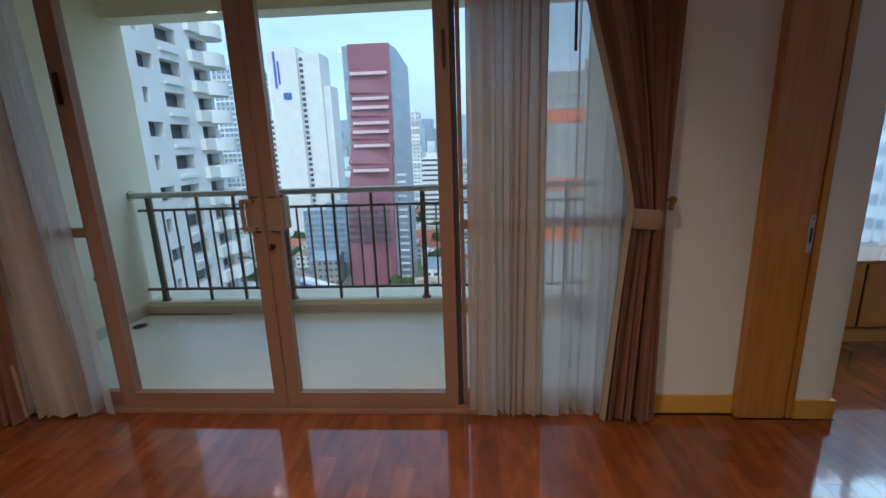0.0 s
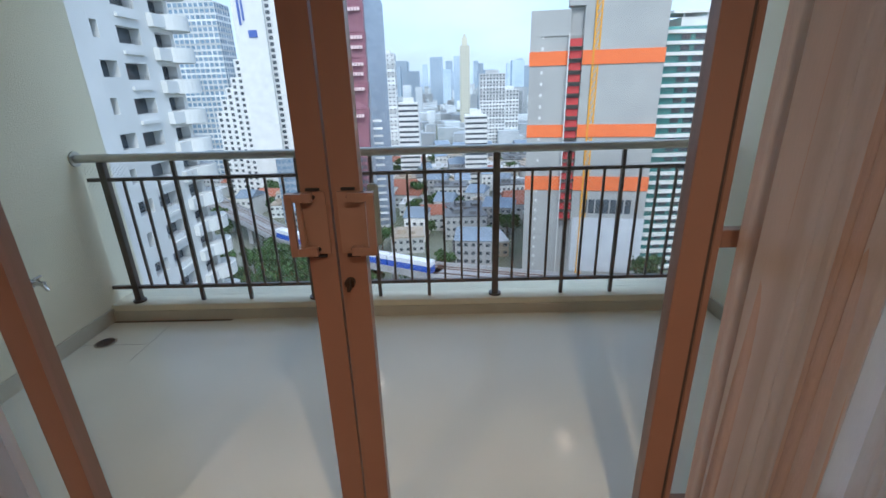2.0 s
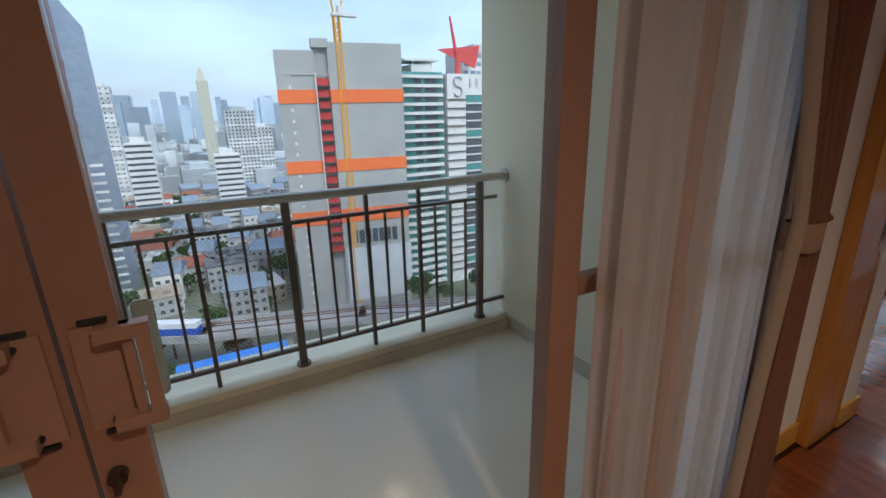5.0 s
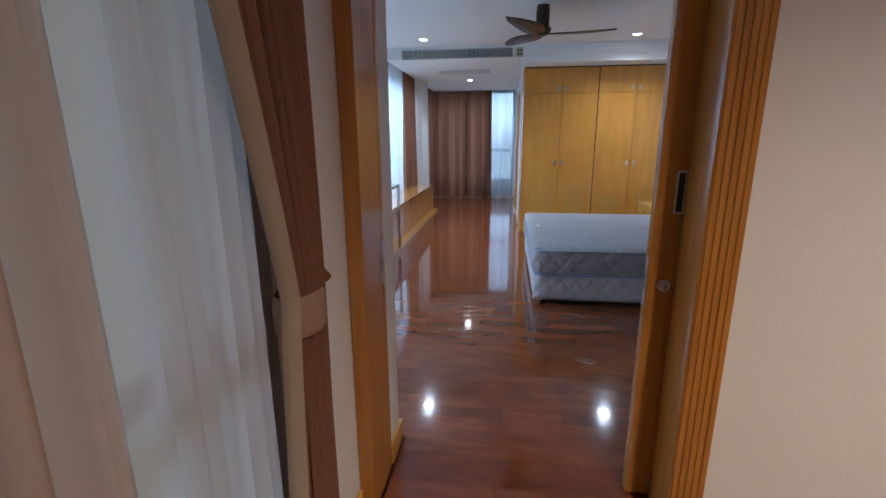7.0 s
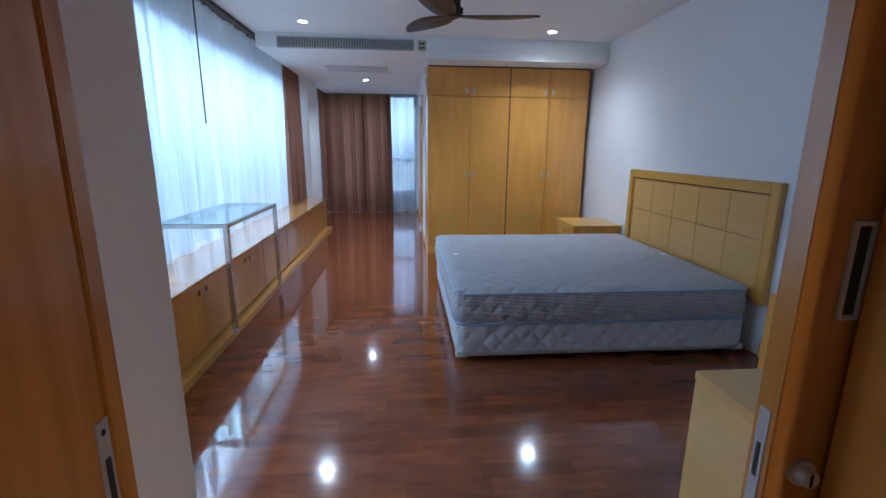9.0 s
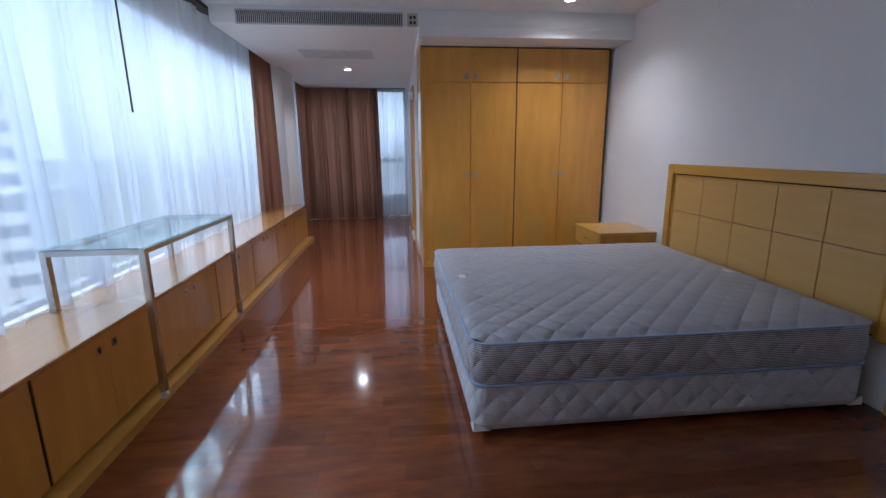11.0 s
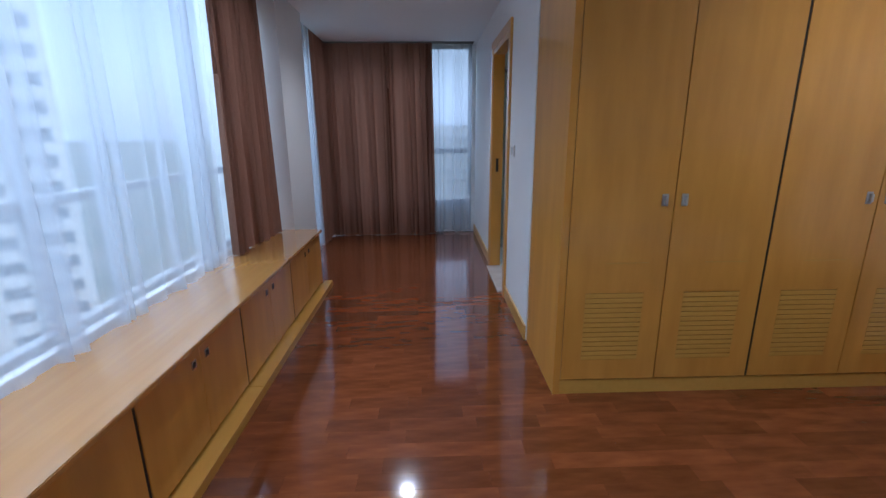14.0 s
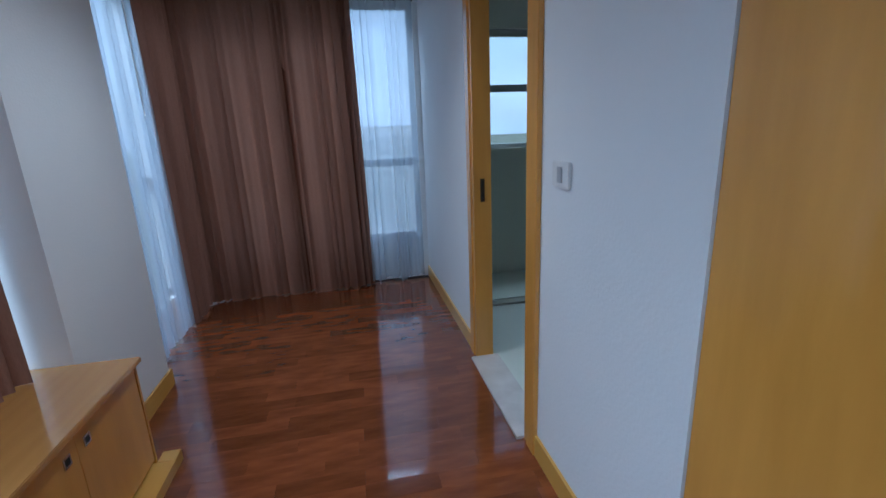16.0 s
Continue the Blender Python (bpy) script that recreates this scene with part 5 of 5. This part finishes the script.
# ---- bed ----
def quilted(name, top, col=(0.42, 0.41, 0.43), stripe=0.20):
    m = mat(name, col, 0.9, tuple(c * 0.88 for c in col), 5, 6)
    n, l = m.node_tree.nodes, m.node_tree.links
    b = n["Principled BSDF"]
    tc = next(q for q in n if q.type == "TEX_COORD")
    sep = n.new("ShaderNodeSeparateXYZ")
    l.new(tc.outputs["Object"], sep.inputs[0])

    def op(kind, a, c=None, v=None):
        q = n.new("ShaderNodeMath")
        q.operation = kind
        l.new(a, q.inputs[0])
        if c is not None:
            l.new(c, q.inputs[1])
        elif v is not None:
            q.inputs[1].default_value = v
        return q.outputs[0]

    x, y, z = sep.outputs
    if top:
        p, q = op("ADD", x, y), op("SUBTRACT", x, y)
        st, period = x, 0.15
    else:
        h = op("ADD", x, y)
        z2 = op("MULTIPLY", z, v=0.9)
        p, q = op("ADD", h, z2), op("SUBTRACT", h, z2)
        st, period = z, 0.13
    lines = []
    for u in (p, q):
        f = op("PINGPONG", u, v=period / 2)
        g = op("LESS_THAN", f, v=0.006)
        e = op("SMOOTH_MIN", op("MULTIPLY", f, v=26.0), v=1.0)
        lines.append((g, e))
    height = op("MULTIPLY", lines[0][1], lines[1][1])
    stripes = op("PINGPONG", st, v=0.0045)
    height = op("ADD", height, op("MULTIPLY", stripes, v=22.0))
    bp = n.new("ShaderNodeBump")
    bp.inputs["Strength"].default_value, bp.inputs["Distance"].default_value = 0.8, 0.012
    l.new(height, bp.inputs["Height"])
    l.new(bp.outputs[0], b.inputs["Normal"])
    hs = n.new("ShaderNodeMixRGB")
    hs.blend_type = "MULTIPLY"
    hs.inputs["Fac"].default_value = stripe
    src = b.inputs["Base Color"].links[0].from_socket
    l.new(src, hs.inputs["Color1"])
    rr = n.new("ShaderNodeValToRGB")
    rr.color_ramp.elements[0].color, rr.color_ramp.elements[1].color = (0.3, 0.3, 0.32, 1), (1.25, 1.25, 1.25, 1)
    rr.color_ramp.elements[0].position, rr.color_ramp.elements[1].position = 0.35, 0.65
    l.new(op("MULTIPLY", stripes, v=220.0), rr.inputs[0])
    l.new(rr.outputs[0], hs.inputs["Color2"])
    l.new(hs.outputs[0], b.inputs["Base Color"])
    return m


def rounded(x0, y0, x1, y1, r, n=8):
    pts = []
    for cx, cy, a0 in ((x1 - r, y1 - r, 0), (x0 + r, y1 - r, 90), (x0 + r, y0 + r, 180), (x1 - r, y0 + r, 270)):
        for i in range(n + 1):
            a = radians(a0 + 90 * i / n)
            pts.append((cx + r * math.cos(a), cy + r * math.sin(a), math.cos(a), math.sin(a)))
    return pts


def slab_side(x0, y0, x1, y1, r, zs, bulge=0.012, wob=0.004, seed=0):
    """The border of a mattress: a rounded outline lofted upward with a slight bulge."""
    bm, pts = bmesh.new(), []
    base = rounded(x0, y0, x1, y1, r)
    dense = []
    for a, b in zip(base, base[1:] + base[:1]):
        d = math.hypot(b[0] - a[0], b[1] - a[1])
        k = max(1, int(d / 0.05))
        dense += [tuple(a[j] + (b[j] - a[j]) * i / k for j in range(4)) for i in range(k)]
    rings = []
    for i, z in enumerate(zs):
        v = i / (len(zs) - 1)
        off = bulge * math.sin(math.pi * v)
        rings.append([bm.verts.new((p[0] + p[2] * (off + wob * noise.noise(Vector((p[0] * 5, p[1] * 5, z * 30 + seed)))), p[1] + p[3] * (off + wob * noise.noise(Vector((p[0] * 5, p[1] * 5, z * 30 + seed)))), z)) for p in dense])
    m = len(dense)
    for a, b in zip(rings, rings[1:]):
        for i in range(m):
            bm.faces.new((a[i], a[(i + 1) % m], b[(i + 1) % m], b[i]))
    bm.faces.new(list(reversed(rings[0])))
    return bm, dense


def piping(dense, z, r=0.006):
    bm = bmesh.new()
    m = len(dense)
    rings = [[bm.verts.new((p[0] + p[2] * (0.004 + r * math.cos(a)), p[1] + p[3] * (0.004 + r * math.cos(a)), z + r * math.sin(a))) for a in [math.pi / 3 * j for j in range(6)]] for p in dense]
    for i in range(m):
        for j in range(6):
            bm.faces.new((rings[i][j], rings[(i + 1) % m][j], rings[(i + 1) % m][(j + 1) % 6], rings[i][(j + 1) % 6]))
    return bm


def bed():
    tq, sq = quilted("quilted_ticking", True), quilted("quilted_border", False, (0.52, 0.50, 0.50), 0.8)
    bq = quilted("quilted_base_cloth", False, (0.64, 0.63, 0.66), 0.3)
    x0, y0, x1, y1 = -0.955, -0.98, 0.955, 1.0
    cx, cy = 5.905, 1.640
    f = thing("bed_base", cx, cy, 0, "low box bed base in grey quilted cloth on dark feet", "bed base")
    bm, dense = slab_side(x0 + 0.01, y0, x1 - 0.01, y1 - 0.012, 0.06, [0.048 + 0.22 * i / 6 for i in range(7)], 0.006, 0.003)
    part("cover", bm, bq, f, "grey striped and quilted side cloth", smooth=True)
    part("top", boxes((x0 + 0.06, y0 + 0.06, 0.25, x1 - 0.06, y1 - 0.06, 0.27)), TICKING, f)
    part("piping", piping(dense, 0.266), PIPING, f, "pale blue piping", smooth=True)
    for sx, sy in ((x0 + 0.10, y1 - 0.10), (0, y1 - 0.12), (x1 - 0.10, y1 - 0.10), (x0 + 0.10, y0 + 0.10), (x0 + 0.1, 0), (x1 - 0.10, y0 + 0.10)):
        part("foot", tube(bmesh.new(), (sx, sy, 0), (sx, sy, 0.049), 0.022, 0.03), BLACK, f)
    for sx, sy in ((x0 + 0.012, y1 - 0.014), (x0 + 0.012, y0 + 0.002)):
        bm = bmesh.new()
        s = 1 if sy > 0 else -1
        v = [bm.verts.new(p) for p in ((sx - 0.006, sy - s * 0.075, 0.044), (sx - 0.006, sy + s * 0.006, 0.044), (sx + 0.075, sy + s * 0.006, 0.044), (sx - 0.004, sy + s * 0.002, 0.09))]
        for q in ((0, 1, 3), (1, 2, 3), (0, 2, 1), (0, 3, 2)):
            bm.faces.new([v[i] for i in q])
        part("corner_guard", bm, WHITEPL, f, "white plastic corner guard")
    m = thing("mattress", cx, cy, 0.272, "bare grey quilted mattress with pale blue piping on the bed base", "mattress")
    bm, dense = slab_side(x0, y0, x1, y1, 0.085, [0.0 + 0.205 * i / 8 for i in range(9)], 0.014, 0.012, 7)
    part("border", bm, sq, m, "grey striped and quilted border", smooth=True)
    part("piping", piping(dense, 0.204), PIPING, m, "pale blue piping", smooth=True)
    part("piping", piping(dense, 0.004), PIPING, m, "pale blue piping", smooth=True)
    bm = bmesh.new()
    nx, ny = 60, 62
    g = []
    for j in range(ny + 1):
        row = []
        for i in range(nx + 1):
            u, v = 2 * i / nx - 1, 2 * j / ny - 1
            k = 1.0
            x, y = u * 0.955, v * 0.99 + 0.01
            ex, ey = max(0, abs(x) - 0.87), max(0, abs(y - 0.01) - 0.905)
            if ex > 0 and ey > 0:
                d = math.hypot(ex, ey)
                if d > 0.085:
                    x = math.copysign(0.87 + ex * 0.085 / d, x)
                    y = math.copysign(0.905 + ey * 0.085 / d, y - 0.01) + 0.01
            edge = min(1, (0.955 - abs(x)) / 0.06, (0.99 - abs(y - 0.01)) / 0.06)
            z = 0.205 + 0.022 * (1 - (1 - max(0, edge)) ** 2) + 0.004 * noise.noise(Vector((x * 3, y * 3, 2))) + 0.006 * edge * (1 - u * u)
            row.append(bm.verts.new((x, y, z)))
        g.append(row)
    for j in range(ny):
        for i in range(nx):
            bm.faces.new((g[j][i], g[j][i + 1], g[j + 1][i + 1], g[j + 1][i]))
    part("top_panel", bm, tq, m, "grey quilted top", smooth=True)
    for x, y, rz in ((0.03, 0.90, 8), (-0.06, -0.88, 5)):
        t = part("label_tag", boxes((x - 0.035, y - 0.02, 0.2325, x + 0.035, y + 0.02, 0.2345)), mat("tag_white", (0.7, 0.7, 0.7), 0.7) if "tag_white" not in bpy.data.materials else bpy.data.materials["tag_white"], m, "small white sewn label")
        for q in range(2):
            part("print", boxes((x - 0.025, y - 0.008 + q * 0.012, 0.2345, x + 0.02, y - 0.005 + q * 0.012, 0.2352)), GRILLE, t)
    h = thing("headboard", 4.93, 0.551, 0, "beech headboard of square panels fixed to the wall behind the mattress", "headboard")
    W, z0, z1 = 1.95, 0.36, 1.175
    part("backing", boxes((0.01, 0.0, z0 + 0.01, W - 0.01, 0.022, z1 - 0.01)), DARKGAP, h)
    part("frame", boxes((0, 0.001, z0, 0.075, 0.045, z1), (W - 0.075, 0.001, z0, W, 0.045, z1), (0.075, 0.001, z1 - 0.075, W - 0.075, 0.045, z1), (0.085, 0.001, z0, 0.10, 0.036, z1 - 0.085), (W - 0.10, 0.001, z0, W - 0.085, 0.036, z1 - 0.085), (0.10, 0.001, z1 - 0.10, W - 0.10, 0.036, z1 - 0.085), bevel=0.003), BEECHX, h, "moulded beech frame")
    n = 5
    pw = (W - 0.20) / n
    for i in range(n):
        for j, (za, zb) in enumerate(((z0 + 0.02, 0.785), (0.789, z1 - 0.10))):
            part("panel", boxes((0.10 + pw * i + 0.002, 0.005, za, 0.10 + pw * (i + 1) - 0.002, 0.031, zb), bevel=0.002), BEECHLIGHT, h)


bed()


def nightstand():
    n = thing("nightstand", 7.03, 0.555, 0, "beech nightstand with one drawer above an open shelf", "nightstand")
    W, D, H = 0.58, 0.54, 0.55
    part("top", boxes((-0.01, 0, H - 0.025, W + 0.01, D + 0.012, H), bevel=0.004), BEECHX, n)
    part("side", boxes((0, 0, 0, 0.03, D, H - 0.025), bevel=0.001), BEECH, n)
    part("side", boxes((W - 0.03, 0, 0, W, D, H - 0.025), bevel=0.001), BEECH, n)
    part("back", boxes((0.03, 0, 0.06, W - 0.03, 0.015, H - 0.025)), BEECH, n)
    part("shelf", boxes((0.03, 0.015, 0.10, W - 0.03, D - 0.02, 0.12)), BEECHX, n)
    part("divider", boxes((0.03, 0.015, 0.36, W - 0.03, D - 0.02, 0.375)), BEECHX, n)
    d = part("drawer", boxes((0.034, D - 0.018, 0.382, W - 0.034, D + 0.003, 0.518), bevel=0.002), BEECHX, n)
    part("handle", boxes((W / 2 - 0.04, D + 0.012, 0.445, W / 2 + 0.04, D + 0.018, 0.455), (W / 2 - 0.038, D + 0.003, 0.446, W / 2 - 0.03, D + 0.012, 0.454), (W / 2 + 0.03, D + 0.003, 0.446, W / 2 + 0.038, D + 0.012, 0.454), bevel=0.001), CHROME, d)


nightstand()


def desk():
    d = thing("desk", 2.94, 0.95, 0, "plain pale beech desk against the white wall beside the sliding door", "desk")
    part("top", boxes((0, 0, 0.705, 0.50, 1.14, 0.73), bevel=0.002), BEECHLIGHT, d)
    part("side", boxes((0, 1.115, 0, 0.495, 1.139, 0.705)), BEECHLIGHT, d)
    part("side", boxes((0, 0.0, 0, 0.495, 0.024, 0.705)), BEECHLIGHT, d)
    part("apron", boxes((0.46, 0.024, 0.60, 0.485, 1.115, 0.705)), BEECHLIGHT, d)
    c = thing("armchair", 3.68, 1.18, 0, "beech armchair with a dark padded seat and back beside the desk", "chair")
    for x, y, h in ((-0.24, 0.24, 0.80), (0.24, 0.24, 0.80), (-0.24, -0.24, 0.60), (0.24, -0.24, 0.60)):
        part("leg", boxes((x - 0.022, y - 0.022, 0, x + 0.022, y + 0.022, h), bevel=0.003), BEECH, c)
    part("back_rail", boxes((-0.218, 0.225, 0.755, 0.218, 0.255, 0.80), (-0.218, 0.225, 0.50, 0.218, 0.255, 0.53), bevel=0.002), BEECH, c)
    part("backrest", boxes((-0.21, 0.218, 0.532, 0.21, 0.262, 0.753), bevel=0.01), mat("dark_leather", (0.06, 0.05, 0.05), 0.5, bump=0.2), c)
    part("seat", boxes((-0.21, -0.26, 0.40, 0.21, 0.21, 0.47), bevel=0.02), bpy.data.materials["dark_leather"], c)
    part("seat_frame", boxes((-0.25, -0.25, 0.35, 0.25, 0.25, 0.40), bevel=0.002), BEECH, c)


desk()


# ---- ceiling fittings ----
def fan():
    f = thing("ceiling_fan", 5.97, 2.585, 2.60, "dark brown three-blade ceiling fan at rest", "ceiling fan")
    part("canopy", tube(bmesh.new(), (0, 0, -0.03), (0, 0, 0), 0.05, 0.06, 24), DARKMETAL, f)
    part("motor", tube(tube(bmesh.new(), (0, 0, -0.20), (0, 0, -0.03), 0.062, 0.062, 28), (0, 0, -0.225), (0, 0, -0.2), 0.075, 0.085, 28), DARKMETAL, f)
    part("hub", tube(bmesh.new(), (0, 0, -0.262), (0, 0, -0.225), 0.045, 0.085, 28), DARKMETAL, f)
    WALNUT = mat("dark_walnut_blade", (0.055, 0.025, 0.018), 0.35, (0.035, 0.016, 0.012), 5, stretch=(1, 8, 8))
    for a in (-90, 30, 150):
        bm = bmesh.new()
        n = 14
        up, lo = [], []
        for i in range(n + 1):
            u = i / n
            r = 0.05 + 0.63 * u
            w = 0.045 + 0.055 * math.sin(math.pi * min(1, u * 1.1) ** 0.8) if u < 0.999 else 0.012
            w *= 1 - 0.85 * max(0, u - 0.88) / 0.12
            tw = radians(9 - 5 * u)
            zz = -0.245 + 0.02 * u
            ring = []
            for s in (-1, -0.3, 0.3, 1):
                ring.append((r, s * w * math.cos(tw) + 0.03 * math.sin(math.pi * u), zz + s * w * math.sin(tw) - 0.006 * (s * s)))
            up.append([bm.verts.new((p[0], p[1], p[2] + 0.004)) for p in ring])
            lo.append([bm.verts.new((p[0], p[1], p[2] - 0.004)) for p in ring])
        for i in range(n):
            for j in range(3):
                bm.faces.new((up[i][j], up[i + 1][j], up[i + 1][j + 1], up[i][j + 1]))
                bm.faces.new((lo[i][j + 1], lo[i + 1][j + 1], lo[i + 1][j], lo[i][j]))
            bm.faces.new((up[i][0], lo[i][0], lo[i + 1][0], up[i + 1][0]))
            bm.faces.new((up[i][3], up[i + 1][3], lo[i + 1][3], lo[i][3]))
        bm.faces.new((up[n][0], lo[n][0], lo[n][1], lo[n][2], lo[n][3], up[n][3], up[n][2], up[n][1]))
        bmesh.ops.rotate(bm, cent=(0, 0, 0), matrix=Matrix.Rotation(radians(a), 3, "Z"), verts=bm.verts)
        part("blade", bm, WALNUT, f, "dark walnut fan blade", smooth=True)


fan()


def downlight(x, y, z, power=40, col=(0.94, 0.97, 1.0)):
    d = thing("downlight", x, y, z, "small round lit ceiling downlight with a white rim", "downlight", "ceiling downlights")
    bm = bmesh.new()
    prof = [(0.058, 0), (0.056, -0.006), (0.044, -0.007), (0.042, 0.0)]
    rings = [[bm.verts.new((r * math.cos(2 * math.pi * i / 24), r * math.sin(2 * math.pi * i / 24), h)) for i in range(24)] for r, h in prof]
    for a, b in zip(rings, rings[1:]):
        for i in range(24):
            bm.faces.new((a[i], a[(i + 1) % 24], b[(i + 1) % 24], b[i]))
    part("rim", bm, WHITEPL, d)
    part("lens", tube(bmesh.new(), (0, 0, -0.005), (0, 0, -0.001), 0.042, seg=20), LAMPGLOW, d)
    l = bpy.data.lights.new("downlight_lamp", "SPOT")
    l.energy, l.spot_size, l.spot_blend, l.shadow_soft_size, l.color = power, radians(140), 1.0, 0.05, col
    o = new("downlight_lamp", l)
    o.matrix_world = pose(x, y, z - 0.02)


downlight(7.36, 1.37, 2.60)
downlight(7.25, 3.96, 2.60)
downlight(10.11, 3.59, 2.45)
for x, y in ((-1.0, 1.2), (1.0, 1.9), (1.9, 0.4), (-0.4, -0.8)):
    downlight(x, y, 2.60, LIVING_LAMP, (1, 0.74, 0.50))

g = thing("air_grille", 7.74, 2.84, 2.44, "long grey air conditioning grille in the beam", "air grille")
part("backing", boxes((-0.004, 0, 0.0, 0.0, 1.51, 0.125)), BLACK, g)
part("frame", boxes((-0.014, 0, 0.0, -0.004, 1.51, 0.012), (-0.014, 0, 0.113, -0.004, 1.51, 0.125), (-0.014, 0, 0.012, -0.004, 0.012, 0.113), (-0.014, 1.498, 0.012, -0.004, 1.51, 0.113)), GRILLE, g)
for i in range(84):
    part("slat", boxes((-0.012, 0.020 + i * 0.0176, 0.012, -0.004, 0.027 + i * 0.0176, 0.113)), GRILLE, g)
th = thing("thermostat", 7.74, 2.70, 2.44, "small beige control box beside the air grille", "control box")
part("box", boxes((-0.02, 0, 0.0, 0, 0.10, 0.12), bevel=0.003), mat("beige_plastic", (0.52, 0.50, 0.38), 0.5), th)
part("window", boxes((-0.0215, 0.02, 0.02, -0.0202, 0.045, 0.05), (-0.0215, 0.055, 0.02, -0.0202, 0.08, 0.05), (-0.0215, 0.02, 0.065, -0.0202, 0.045, 0.095), (-0.0215, 0.055, 0.065, -0.0202, 0.08, 0.095)), BLACK, th)
v = thing("ceiling_hatch", 8.83, 3.18, 2.45, "flush white and grey ceiling access panels", "ceiling panel")
for a, b in ((0.0, 0.42), (0.43, 0.85)):
    part("panel", boxes((0, a, -0.008, 0.46, b, -0.0005), bevel=0.001), mat("hatch_grey", (0.60, 0.61, 0.62), 0.6) if a == 0 else bpy.data.materials["hatch_grey"], v)


# ---- floorboards ----
def floorboards():
    rng = random.Random(9)
    BW = 0.092
    protos = {}
    near, rest = [], []
    areas = ((2.62, 12.20, 0.56, 5.0), (-2.44, 2.61, 1.0, 3.375))
    blocked = ((8.15, 12.3, 0.5, 2.655), (2.6, 2.96, -3, 2.20), (2.64, 3.06, 3.34, 5.2), (9.94, 10.68, 4.5, 5.2))
    for x0, x1, y0, y1 in areas:
        x = x0
        while x < x1 - 0.03:
            y = y0 - rng.uniform(0, 0.5)
            while y < y1:
                L = rng.choice((0.30, 0.36, 0.42, 0.48, 0.54))
                a, b = max(y, y0), min(y + L, y1)
                y += L
                if b - a < 0.02:
                    continue
                cx, cy = x + BW / 2, (a + b) / 2
                skip = False
                for bx0, bx1, by0, by1 in blocked:
                    if bx0 < cx < bx1 and by0 < b and a < by1:
                        if by0 <= a and b <= by1:
                            skip = True
                        elif a < by0:
                            b = by0
                        else:
                            a = by1
                if skip or b - a < 0.02:
                    continue
                full = abs((b - a) - L) < 1e-6
                if full and 6.0 < cx < 10.3 and 2.62 < cy < 4.2 and len(near) < 300:
                    near.append((x, a, L))
                else:
                    rest.append((x, a, b))
            x += BW
    fl = bpy.data.objects["floor"]
    bm_rows = [(x + 0.0002, a + 0.0002, -0.012, x + BW - 0.0002, b - 0.0002, 0.0) for x, a, b in rest]
    verts, faces = [], []
    for x0, y0, z0, x1, y1, z1 in bm_rows:
        k = len(verts)
        verts += [(x0, y0, z0), (x1, y0, z0), (x1, y1, z0), (x0, y1, z0), (x0, y0, z1), (x1, y0, z1), (x1, y1, z1), (x0, y1, z1)]
        faces += [(k + 4, k + 5, k + 6, k + 7), (k, k + 1, k + 5, k + 4), (k + 1, k + 2, k + 6, k + 5), (k + 2, k + 3, k + 7, k + 6), (k + 3, k, k + 4, k + 7)]
    me = bpy.data.meshes.new("boards")
    me.from_pydata(verts, [], faces)
    me.materials.append(PLANK)
    ob = new("boards", me)
    ob.parent = fl
    tagged(ob, "short varnished red hardwood floorboards", kind="stuff")
    for x, a, L in near:
        if L not in protos:
            me = bpy.data.meshes.new("floorboard")
            w = BW - 0.0004
            l = L - 0.0004
            me.from_pydata([(0, 0, -0.012), (w, 0, -0.012), (w, l, -0.012), (0, l, -0.012), (0, 0, 0), (w, 0, 0), (w, l, 0), (0, l, 0)], [], [(4, 5, 6, 7), (0, 1, 5, 4), (1, 2, 6, 5), (2, 3, 7, 6), (3, 0, 4, 7)])
            me.materials.append(PLANK)
            protos[L] = me
        ob = new("floorboard", protos[L])
        ob.parent = fl
        ob.location = (x + 0.0002, a + 0.0002, 0)


floorboards()
